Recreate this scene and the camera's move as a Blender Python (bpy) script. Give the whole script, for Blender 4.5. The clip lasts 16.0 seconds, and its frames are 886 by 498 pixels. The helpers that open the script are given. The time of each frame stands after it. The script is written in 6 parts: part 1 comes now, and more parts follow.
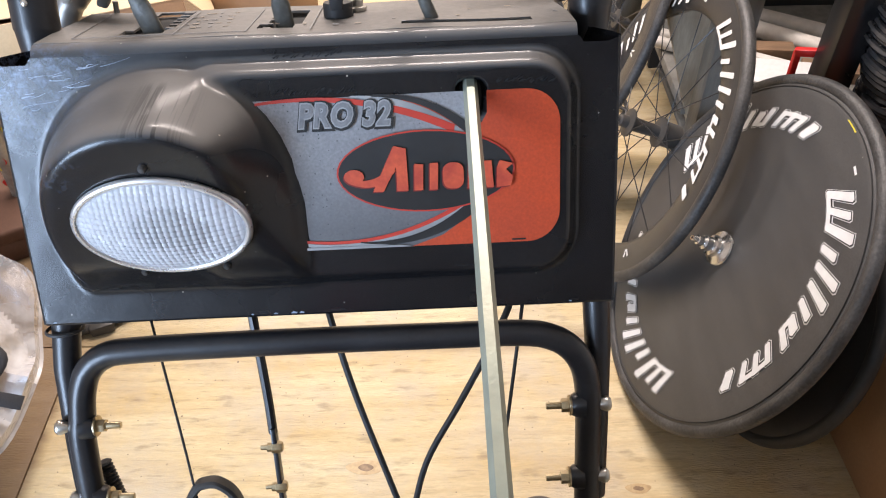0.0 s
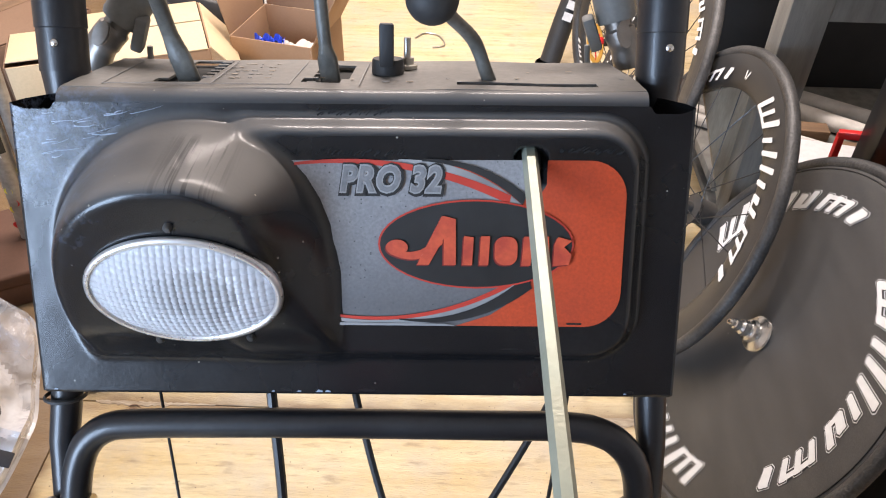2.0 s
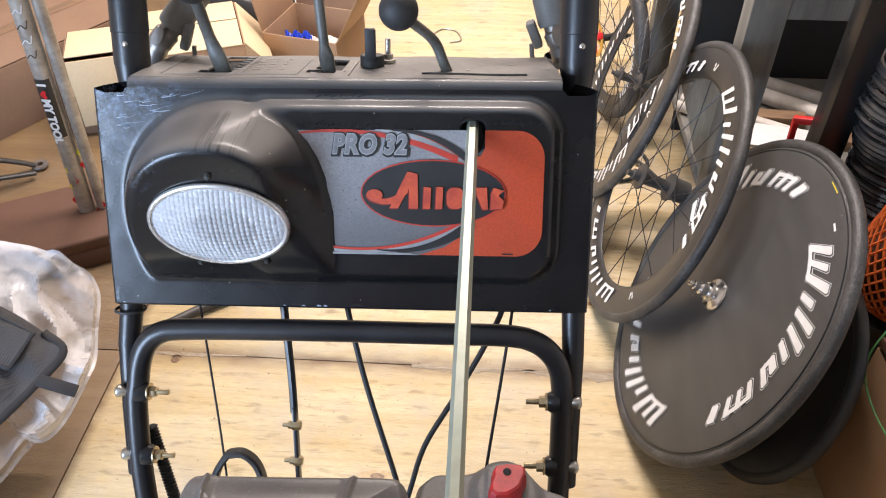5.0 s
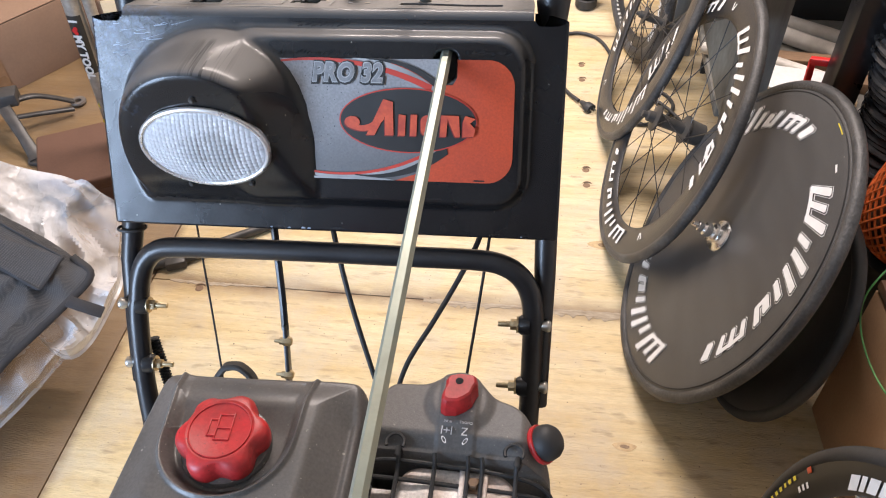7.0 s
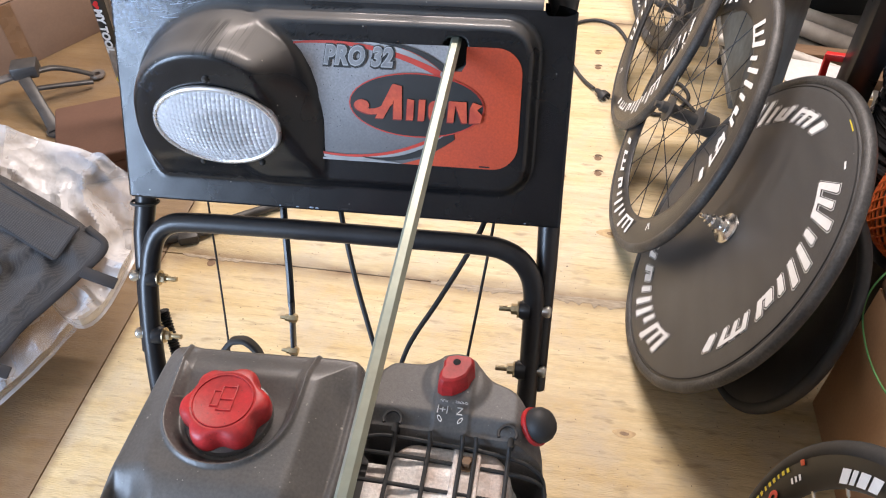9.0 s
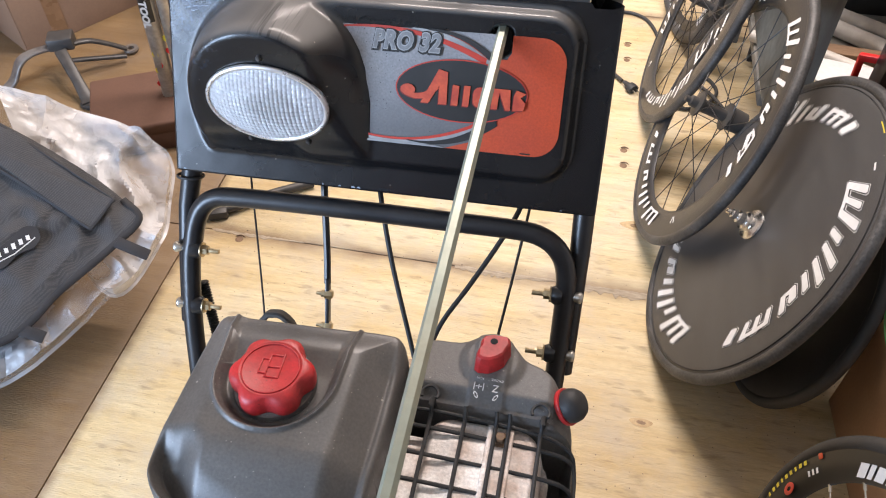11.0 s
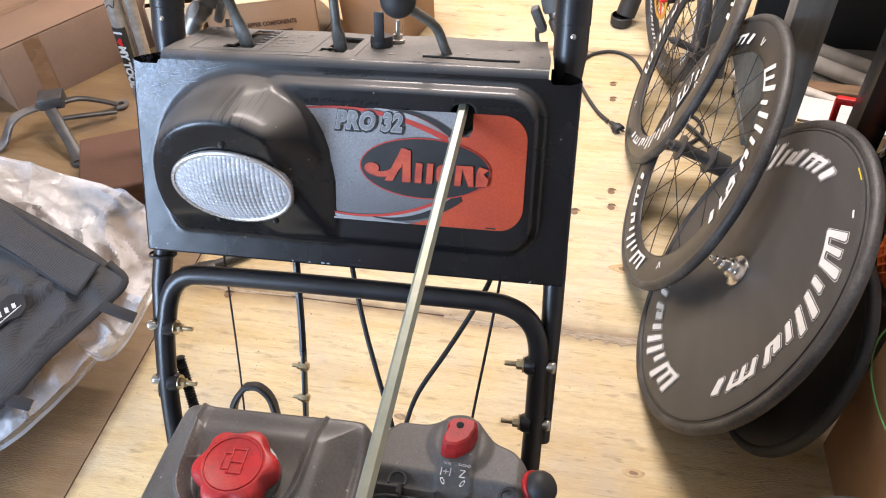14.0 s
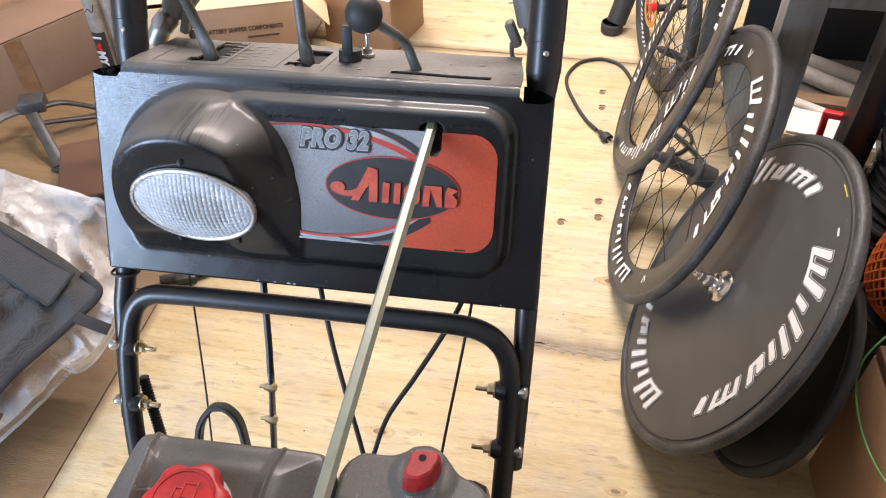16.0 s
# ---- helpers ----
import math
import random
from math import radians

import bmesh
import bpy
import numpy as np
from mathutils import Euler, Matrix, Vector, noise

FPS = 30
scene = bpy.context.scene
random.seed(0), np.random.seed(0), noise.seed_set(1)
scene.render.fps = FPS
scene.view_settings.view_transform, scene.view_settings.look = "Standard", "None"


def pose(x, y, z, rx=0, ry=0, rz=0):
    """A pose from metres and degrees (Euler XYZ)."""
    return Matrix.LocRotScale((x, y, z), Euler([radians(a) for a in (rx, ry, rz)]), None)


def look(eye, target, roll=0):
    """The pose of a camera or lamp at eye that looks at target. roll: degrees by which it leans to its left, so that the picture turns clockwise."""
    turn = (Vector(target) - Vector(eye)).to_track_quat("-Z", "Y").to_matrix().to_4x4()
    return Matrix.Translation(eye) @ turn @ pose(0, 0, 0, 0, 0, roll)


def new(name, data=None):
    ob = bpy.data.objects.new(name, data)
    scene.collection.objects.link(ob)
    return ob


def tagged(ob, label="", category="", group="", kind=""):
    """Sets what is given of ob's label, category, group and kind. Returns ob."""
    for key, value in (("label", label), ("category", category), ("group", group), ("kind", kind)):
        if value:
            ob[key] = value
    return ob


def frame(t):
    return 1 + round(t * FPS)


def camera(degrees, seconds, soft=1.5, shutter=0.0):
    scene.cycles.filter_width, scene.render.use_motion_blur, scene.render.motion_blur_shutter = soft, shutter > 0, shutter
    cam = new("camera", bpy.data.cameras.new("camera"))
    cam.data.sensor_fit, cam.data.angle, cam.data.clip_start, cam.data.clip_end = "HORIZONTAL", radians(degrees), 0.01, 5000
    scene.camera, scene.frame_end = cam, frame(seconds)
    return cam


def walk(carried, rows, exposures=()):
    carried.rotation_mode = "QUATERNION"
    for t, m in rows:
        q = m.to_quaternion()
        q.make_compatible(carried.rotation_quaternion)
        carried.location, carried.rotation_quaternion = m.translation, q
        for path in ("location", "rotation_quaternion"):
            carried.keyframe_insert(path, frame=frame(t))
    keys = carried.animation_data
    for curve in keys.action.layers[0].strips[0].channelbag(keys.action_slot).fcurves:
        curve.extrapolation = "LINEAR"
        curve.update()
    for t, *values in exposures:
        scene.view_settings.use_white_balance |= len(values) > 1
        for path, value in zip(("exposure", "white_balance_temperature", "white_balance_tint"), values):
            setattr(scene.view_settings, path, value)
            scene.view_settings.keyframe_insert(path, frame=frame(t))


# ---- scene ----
cam = camera(59.2, 16.0, soft=1.1)
PATH = [
    (0, (0.135, -0.367, 1.299), (0.126, 1.034, -0.128), -1.3),
    (0.5, (0.12, -0.325, 1.266), (0.133, 1.15, -0.085), 0.3),
    (1, (0.111, -0.313, 1.268), (0.115, 1.179, -0.064), 1.3),
    (1.5, (0.1, -0.313, 1.264), (0.092, 1.191, -0.054), 1.4),
    (2, (0.1, -0.313, 1.267), (0.078, 1.193, -0.049), 1.4),
    (2.5, (0.094, -0.324, 1.278), (0.066, 1.183, -0.037), 1.3),
    (3, (0.104, -0.357, 1.293), (0.063, 1.154, -0.016), 1.0),
    (5.3, (0.189, -0.508, 1.371), (0.065, 0.973, 0.032), -0.7),
    (5.5, (0.199, -0.513, 1.367), (0.063, 0.953, 0.014), -1.0),
    (6, (0.226, -0.525, 1.368), (0.057, 0.909, -0.016), -1.6),
    (6.5, (0.253, -0.523, 1.367), (0.05, 0.883, -0.04), -2.3),
    (7, (0.26, -0.536, 1.375), (0.037, 0.853, -0.046), -2.5),
    (7.5, (0.251, -0.56, 1.387), (0.019, 0.823, -0.039), -2.3),
    (8, (0.25, -0.564, 1.391), (0.014, 0.812, -0.041), -2.0),
    (8.5, (0.264, -0.551, 1.391), (0.021, 0.815, -0.049), -1.8),
    (9, (0.273, -0.545, 1.387), (0.019, 0.808, -0.064), -1.7),
    (9.5, (0.259, -0.556, 1.395), (0.003, 0.783, -0.068), -1.4),
    (9.7, (0.247, -0.571, 1.396), (-0.011, 0.76, -0.075), -1.2),
    (12, (0.254, -0.569, 1.416), (-0.045, 0.751, -0.056), -0.7),
    (12.5, (0.262, -0.552, 1.426), (-0.053, 0.78, -0.033), -1.5),
    (13, (0.272, -0.537, 1.434), (-0.047, 0.808, -0.012), -2.2),
    (13.5, (0.279, -0.528, 1.439), (-0.035, 0.829, 0.004), -2.5),
    (14, (0.284, -0.521, 1.441), (-0.021, 0.846, 0.013), -2.6),
    (14.5, (0.289, -0.513, 1.438), (-0.006, 0.86, 0.014), -2.4),
    (15, (0.298, -0.504, 1.433), (0.011, 0.87, 0.008), -2.1),
    (15.5, (0.303, -0.493, 1.439), (0.015, 0.879, 0.013), -2.0),
    (16, (0.308, -0.479, 1.436), (0.012, 0.892, 0.01), -1.9),
]
walk(cam, [(t, look(eye, target, roll)) for t, eye, target, roll in PATH])

# ---- light ----
world = bpy.data.worlds.new("world")
scene.world = world
world.use_nodes = True
world.node_tree.nodes["Background"].inputs[0].default_value = (0.75, 0.85, 1.0, 1)
world.node_tree.nodes["Background"].inputs[1].default_value = 0.6


def area_lamp(name, eye, target, size, size_y, watts, colour):
    data = bpy.data.lights.new(name, "AREA")
    data.shape, data.size, data.size_y, data.energy, data.color = "RECTANGLE", size, size_y, watts, colour
    ob = new(name, data)
    ob.matrix_world = look(eye, target)
    return ob


# two long ceiling tubes and the daylight of the open door behind the camera
area_lamp("ceiling_tube_lamp", (0.10, 1.55, 2.42), (0.10, 1.55, 0), 1.2, 0.06, 77, (1.0, 0.875, 0.82))
area_lamp("ceiling_tube_lamp", (-0.5, 2.7, 2.42), (-0.5, 2.7, 0), 1.2, 0.06, 64, (1.0, 0.875, 0.82))
area_lamp("doorway_daylight", (-2.1, -2.2, 1.25), (0.2, 0.6, 0.6), 1.2, 1.9, 170, (0.55, 0.72, 1.0))
scene.view_settings.exposure = 0.0


# ---- materials ----
def mat(name, colour, rough=0.5, metal=0.0, second=None, scale=8.0, amount=0.5, detail_scale=90.0, fine=0.12, bump=0.0, bump_scale=200.0,
        stretch=(1, 1, 1), coat=0.0, per_object=0.0, rough_var=0.1):
    """A surface with broad patches towards a second colour, a fine grain and a fine relief, in metres."""
    m = bpy.data.materials.new(name)
    m.use_nodes = True
    nt = m.node_tree
    N, L = nt.nodes, nt.links
    p = N["Principled BSDF"]
    tc, mp = N.new("ShaderNodeTexCoord"), N.new("ShaderNodeMapping")
    mp.inputs["Scale"].default_value = stretch
    L.new(tc.outputs["Object"], mp.inputs["Vector"])
    n1, n2 = N.new("ShaderNodeTexNoise"), N.new("ShaderNodeTexNoise")
    n1.inputs["Scale"].default_value, n1.inputs["Detail"].default_value = scale, 5
    n2.inputs["Scale"].default_value, n2.inputs["Detail"].default_value = detail_scale, 3
    for n in (n1, n2):
        L.new(mp.outputs[0], n.inputs["Vector"])
    ramp = N.new("ShaderNodeMapRange")
    ramp.inputs[1].default_value, ramp.inputs[2].default_value = 0.38, 0.68
    ramp.inputs[4].default_value = amount
    L.new(n1.outputs[0], ramp.inputs[0])
    mix = N.new("ShaderNodeMix")
    mix.data_type = "RGBA"
    second = second or tuple(c * 0.75 for c in colour)
    mix.inputs[6].default_value, mix.inputs[7].default_value = (*colour, 1), (*second, 1)
    L.new(ramp.outputs[0], mix.inputs[0])
    hsv = N.new("ShaderNodeHueSaturation")
    val = N.new("ShaderNodeMapRange")
    val.inputs[3].default_value, val.inputs[4].default_value = 1 - fine, 1 + fine
    L.new(n2.outputs[0], val.inputs[0])
    last = val.outputs[0]
    if per_object:
        oi, ad = N.new("ShaderNodeObjectInfo"), N.new("ShaderNodeMath")
        vr = N.new("ShaderNodeMapRange")
        vr.inputs[3].default_value, vr.inputs[4].default_value = 1 - per_object, 1 + per_object
        ad.operation = "MULTIPLY"
        L.new(oi.outputs["Random"], vr.inputs[0])
        L.new(vr.outputs[0], ad.inputs[0])
        L.new(last, ad.inputs[1])
        last = ad.outputs[0]
    L.new(last, hsv.inputs["Value"])
    L.new(mix.outputs[2], hsv.inputs["Color"])
    L.new(hsv.outputs[0], p.inputs["Base Color"])
    rr = N.new("ShaderNodeMapRange")
    rr.inputs[3].default_value, rr.inputs[4].default_value = max(0.02, rough - rough_var), min(1, rough + rough_var)
    L.new(n1.outputs[0], rr.inputs[0])
    L.new(rr.outputs[0], p.inputs["Roughness"])
    p.inputs["Metallic"].default_value = metal
    p.inputs["Coat Weight"].default_value = coat
    if bump:
        b, n3 = N.new("ShaderNodeBump"), N.new("ShaderNodeTexNoise")
        n3.inputs["Scale"].default_value = bump_scale
        n3.inputs["Detail"].default_value = 3
        L.new(mp.outputs[0], n3.inputs["Vector"])
        b.inputs["Strength"].default_value, b.inputs["Distance"].default_value = bump, 0.002
        L.new(n3.outputs[0], b.inputs["Height"])
        L.new(b.outputs[0], p.inputs["Normal"])
    return m


def flecks(m, scale, colour, share, size=.06):
    """Scattered pale specks over a surface."""
    N, L = m.node_tree.nodes, m.node_tree.links
    p = N["Principled BSDF"]
    src = p.inputs["Base Color"].links[0].from_socket
    tc, v, far, pick, sp, both, mix = (N.new("ShaderNode" + t) for t in ("TexCoord", "TexVoronoi", "MapRange", "MapRange", "SeparateColor", "Math", "Mix"))
    v.inputs["Scale"].default_value = scale
    L.new(tc.outputs["Object"], v.inputs["Vector"])
    far.inputs[1].default_value, far.inputs[2].default_value, far.inputs[3].default_value, far.inputs[4].default_value = size * .5, size, 1, 0
    L.new(v.outputs["Distance"], far.inputs[0])
    L.new(v.outputs["Color"], sp.inputs[0])
    pick.inputs[1].default_value, pick.inputs[2].default_value = 1 - share, 1 - share + .05
    L.new(sp.outputs[0], pick.inputs[0])
    both.operation = "MULTIPLY"
    L.new(far.outputs[0], both.inputs[0])
    L.new(pick.outputs[0], both.inputs[1])
    mix.data_type = "RGBA"
    mix.inputs[7].default_value = (*colour, 1)
    L.new(src, mix.inputs[6])
    L.new(both.outputs[0], mix.inputs[0])
    L.new(mix.outputs[2], p.inputs["Base Color"])


def plywood(name, along_x=True, tone=(1.0, 1.0, 1.0)):
    """Worn plywood: long grain, knots, grey wear and dark stains."""
    m = mat(name, tuple(c * k for c, k in zip((0.64, 0.522, 0.312), tone)), 0.48, 0, tuple(c * k for c, k in zip((0.54, 0.395, 0.190), tone)), 3.2, 0.9, 46.0, 0.22, 0.85, 95.0, (1, 5, 5) if along_x else (5, 1, 5), per_object=0.05)
    nt = m.node_tree
    N, L = nt.nodes, nt.links
    p = N["Principled BSDF"]
    src = p.inputs["Base Color"].links[0].from_socket
    tc = N.new("ShaderNodeTexCoord")
    vor = N.new("ShaderNodeTexVoronoi")
    vor.inputs["Scale"].default_value = 2.6
    L.new(tc.outputs["Object"], vor.inputs["Vector"])
    kn = N.new("ShaderNodeMapRange")
    kn.inputs[1].default_value, kn.inputs[2].default_value, kn.inputs[3].default_value, kn.inputs[4].default_value = 0.02, 0.06, 0.6, 0.0
    L.new(vor.outputs["Distance"], kn.inputs[0])
    st = N.new("ShaderNodeTexNoise")
    st.inputs["Scale"].default_value, st.inputs["Detail"].default_value = 12.0, 12
    stm = N.new("ShaderNodeMapping")
    stm.inputs["Scale"].default_value = (1, 3.2, 1) if along_x else (3.2, 1, 1)
    L.new(tc.outputs["Object"], stm.inputs["Vector"])
    L.new(stm.outputs[0], st.inputs["Vector"])
    sr = N.new("ShaderNodeMapRange")
    sr.inputs[1].default_value, sr.inputs[2].default_value, sr.inputs[4].default_value = 0.59, 0.74, 0.7
    L.new(st.outputs[0], sr.inputs[0])
    mx = N.new("ShaderNodeMath")
    mx.operation = "MAXIMUM"
    L.new(kn.outputs[0], mx.inputs[0])
    L.new(sr.outputs[0], mx.inputs[1])
    mix = N.new("ShaderNodeMix")
    mix.data_type = "RGBA"
    mix.inputs[7].default_value = (0.21, 0.14, 0.08, 1)
    # short dark flecks along the grain
    fm, fn, fr, fx = N.new("ShaderNodeMapping"), N.new("ShaderNodeTexNoise"), N.new("ShaderNodeMapRange"), N.new("ShaderNodeMath")
    fm.inputs["Scale"].default_value = (16, 130, 16) if along_x else (130, 16, 16)
    L.new(tc.outputs["Object"], fm.inputs["Vector"])
    L.new(fm.outputs[0], fn.inputs["Vector"])
    fn.inputs["Scale"].default_value, fn.inputs["Detail"].default_value = 1, 4
    fr.inputs[1].default_value, fr.inputs[2].default_value, fr.inputs[4].default_value = .58, .76, .55
    L.new(fn.outputs[0], fr.inputs[0])
    fx.operation = "MAXIMUM"
    L.new(fr.outputs[0], fx.inputs[0])
    L.new(mx.outputs[0], fx.inputs[1])
    # grime along the seams between the sheets
    sep = N.new("ShaderNodeSeparateXYZ")
    L.new(tc.outputs["Object"], sep.inputs[0])
    last = fx.outputs[0]
    for axis, line, reach in ((1, 0.64, 0.045), (1, 1.86, 0.03), (0, -0.645, 0.025)):
        off, ab, near, wob = (N.new("ShaderNodeMath") for _ in range(4))
        off.operation, ab.operation, near.operation, wob.operation = "SUBTRACT", "ABSOLUTE", "MULTIPLY", "MAXIMUM"
        off.inputs[1].default_value = line
        L.new(sep.outputs[axis], off.inputs[0])
        L.new(off.outputs[0], ab.inputs[0])
        mr = N.new("ShaderNodeMapRange")
        mr.inputs[1].default_value, mr.inputs[2].default_value, mr.inputs[3].default_value, mr.inputs[4].default_value = 0.002, reach, 1.6, 0.0
        L.new(ab.outputs[0], mr.inputs[0])
        L.new(mr.outputs[0], near.inputs[0])
        L.new(st.outputs[0], near.inputs[1])
        L.new(near.outputs[0], wob.inputs[0])
        L.new(last, wob.inputs[1])
        last = wob.outputs[0]
    L.new(last, mix.inputs[0])
    # bowed growth rings, and grey scuffing from feet and wheels
    wm, wv, wr, wx = N.new("ShaderNodeMapping"), N.new("ShaderNodeTexWave"), N.new("ShaderNodeMapRange"), N.new("ShaderNodeMix")
    wm.inputs["Scale"].default_value = (.55, 4.2, 1) if along_x else (4.2, .55, 1)
    L.new(tc.outputs["Object"], wm.inputs["Vector"])
    L.new(wm.outputs[0], wv.inputs["Vector"])
    wv.bands_direction = "Y" if along_x else "X"
    wv.inputs["Scale"].default_value, wv.inputs["Distortion"].default_value, wv.inputs["Detail"].default_value, wv.inputs["Detail Scale"].default_value = 2.6, 9.0, 4, 1.1
    wr.inputs[1].default_value, wr.inputs[2].default_value, wr.inputs[4].default_value = .55, 1.0, .30
    L.new(wv.outputs["Fac"], wr.inputs[0])
    wx.data_type = "RGBA"
    wx.inputs[7].default_value = tuple(c * k for c, k in zip((.47, .33, .17), tone)) + (1,)
    L.new(src, wx.inputs[6])
    L.new(wr.outputs[0], wx.inputs[0])
    gn, gr, gx = N.new("ShaderNodeTexNoise"), N.new("ShaderNodeMapRange"), N.new("ShaderNodeMix")
    gn.inputs["Scale"].default_value, gn.inputs["Detail"].default_value, gn.inputs["Roughness"].default_value = 5.5, 9, .68
    L.new(tc.outputs["Object"], gn.inputs["Vector"])
    gr.inputs[1].default_value, gr.inputs[2].default_value, gr.inputs[4].default_value = .46, .66, .62
    L.new(gn.outputs[0], gr.inputs[0])
    gx.data_type = "RGBA"
    gx.inputs[7].default_value = tuple(c * k for c, k in zip((.47, .41, .33), tone)) + (1,)
    L.new(wx.outputs[2], gx.inputs[6])
    L.new(gr.outputs[0], gx.inputs[0])
    L.new(gx.outputs[2], mix.inputs[6])
    L.new(mix.outputs[2], p.inputs["Base Color"])
    flecks(m, 24, (.12, .08, .05), .35, .07)
    flecks(m, 75, (.16, .11, .07), .35, .12)
    return m


FLOOR_PLY = plywood("worn_plywood")
# darker, browner ply on the left, with the shade lying there in its colour
SHADED_PLY = plywood("shaded_brown_plywood", True, (0.33, 0.265, 0.215))
BLACK_STEEL = mat("black_painted_steel", (0.012, 0.012, 0.013), 0.3, 0.0, (0.02, 0.02, 0.022), 14, 0.7, 300, 0.3, 0.06, 500)
DUST_LIT_STEEL = mat("dust_lit_black_steel", (0.007, 0.007, 0.008), 0.27, 0.0, (0.016, 0.0155, 0.016), 9, 0.7, 260, 0.5, 0.06, 240, rough_var=0.04)
BLACK_TUBE = mat("black_tube_paint", (0.012, 0.012, 0.014), 0.36, 0.0, (0.024, 0.024, 0.026), 20, 0.6, 200, 0.3, 0.06, 300, coat=0.12)
BOLT_ZINC = mat("yellowed_zinc", (0.56, 0.47, 0.31), 0.34, 1.0, (0.40, 0.31, 0.18), 70, 0.7, 400, 0.25, 0.05, 500)
LEVER_GREY = mat("worn_lever_coating", (0.085, 0.083, 0.073), 0.42, 0, (0.17, 0.165, 0.145), 34, 0.8, 200, 0.4, 0.2, 300)
DECK_GREY = mat("dusty_grey_plate", (0.125, 0.119, 0.112), 0.5, 0.0, (0.215, 0.203, 0.186), 12, 0.8, 160, 0.3, 0.1, 300)
WORN_MARK = mat("worn_pale_print", (0.36, 0.31, 0.25), 0.6, 0, (0.22, 0.18, 0.14), 60, 0.7)
MATT_BLACK = mat("matt_black_carbon", (0.008, 0.008, 0.008), 0.36, 0, (0.016, 0.016, 0.016), 12, 0.6)
# near-black, put in for the shade of holes and insides; also black smears
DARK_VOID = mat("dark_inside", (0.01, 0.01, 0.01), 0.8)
RUBBER = mat("black_rubber", (0.022, 0.022, 0.023), 0.6, 0, (0.035, 0.034, 0.033), 20, 0.6, 150, 0.25, 0.1, 300)
LOOP_RUBBER = mat("greyed_rubber", (0.040, 0.039, 0.038), 0.5, 0, (0.075, 0.072, 0.068), 30, 0.7, 200, 0.3, 0.15, 300)
TYRE_RUBBER = mat("dusty_tyre_rubber", (0.032, 0.032, 0.033), 0.48, 0, (0.085, 0.082, 0.079), 16, 0.8, 200, 0.7, 0.6, 240)
RIM_CARBON = mat("dark_satin_carbon", (0.027, 0.0270, 0.0275), 0.34, 0, (0.042, 0.0415, 0.042), 6, 0.7, 420, 0.6, 0.14, 420, (1, 4, 1))
CARBON = mat("satin_carbon", (0.052, 0.051, 0.051), 0.38, 0, (0.072, 0.070, 0.068), 6, 0.7, 420, 0.6, 0.14, 420, (1, 4, 1))
REFLECTOR = mat("satin_reflector", (0.82, 0.82, 0.84), 0.6, 0.0, (0.74, 0.74, 0.77), 20, 0.5)
BEZEL = mat("brushed_silver_bezel", (0.74, 0.74, 0.75), 0.3, 0.85, (0.62, 0.62, 0.63), 30, 0.5)
GLOSS_CABLE = mat("glossy_black_cable", (0.045, 0.046, 0.050), 0.16, 0, (0.08, 0.08, 0.085), 30, 0.5, coat=0.5)
PLANK = mat("pale_grey_plank", (0.38, 0.32, 0.24), 0.75, 0, (0.25, 0.205, 0.15), 6, 0.8, 40, 0.3, 0.3, 90, (6, 6, 1))
LETTER = mat("mid_silver_print", (0.26, 0.26, 0.265), 0.42, 0.3, (0.17, 0.17, 0.175), 25, 0.8, 300, 0.3)
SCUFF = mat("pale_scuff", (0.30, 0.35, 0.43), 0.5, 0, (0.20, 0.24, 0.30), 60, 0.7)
WHITE_INK = mat("white_print", (0.71, 0.71, 0.705), 0.5, 0, (0.63, 0.63, 0.625), 20, 0.5)
GREY_INK = mat("grey_print", (0.22, 0.22, 0.22), 0.5)
STEEL = mat("zinc_steel", (0.58, 0.57, 0.54), 0.32, 1.0, (0.46, 0.43, 0.37), 60, 0.6, 400, 0.2, 0.05, 500)
CHROME = mat("polished_alloy", (0.75, 0.75, 0.74), 0.24, 1.0, (0.6, 0.6, 0.6), 30, 0.5)
YELLOW_ZINC = mat("yellow_zinc_rod", (0.30, 0.305, 0.235), 0.40, 0.3, (0.23, 0.28, 0.24), 9, 0.8, 60, 0.2, 0.1, 300)
ORANGE = mat("orange_decal", (0.53, 0.066, 0.020), 0.45, 0, (0.38, 0.05, 0.02), 18, 0.6, 420, 0.28, coat=0.15)
RED_INK = mat("red_print", (0.55, 0.05, 0.03), 0.42)
LOGO_RED = mat("pale_red_print", (0.62, 0.10, 0.045), 0.4, 0, (0.42, 0.05, 0.03), 70, 0.8, 300, 0.2)
LOGO_DARK = mat("dark_red_print", (0.20, 0.02, 0.015), 0.45)
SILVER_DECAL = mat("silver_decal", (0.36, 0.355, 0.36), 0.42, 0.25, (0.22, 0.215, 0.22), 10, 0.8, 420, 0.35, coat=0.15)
PALE_SILVER = mat("pale_silver_print", (0.42, 0.42, 0.42), 0.4, 0.4, (0.25, 0.25, 0.25), 25, 0.8)
DECAL_BLACK = mat("black_decal", (0.02, 0.019, 0.018), 0.4, 0, (0.035, 0.034, 0.033), 20, 0.6)
TANK_PLASTIC = mat("dusty_black_plastic", (0.078, 0.074, 0.070), 0.38, 0, (0.145, 0.137, 0.130), 7, 0.9, 350, 0.35, 0.08, 700)
COVER_PLASTIC = mat("dusty_charcoal_plastic", (0.115, 0.109, 0.103), 0.5, 0, (0.160, 0.151, 0.142), 9, 0.8, 350, 0.3, 0.15, 700)
RED_PLASTIC = mat("red_plastic", (0.50, 0.024, 0.026), 0.45, 0, (0.28, 0.026, 0.025), 38, 0.7, 260, 0.3, 0.1, 400)
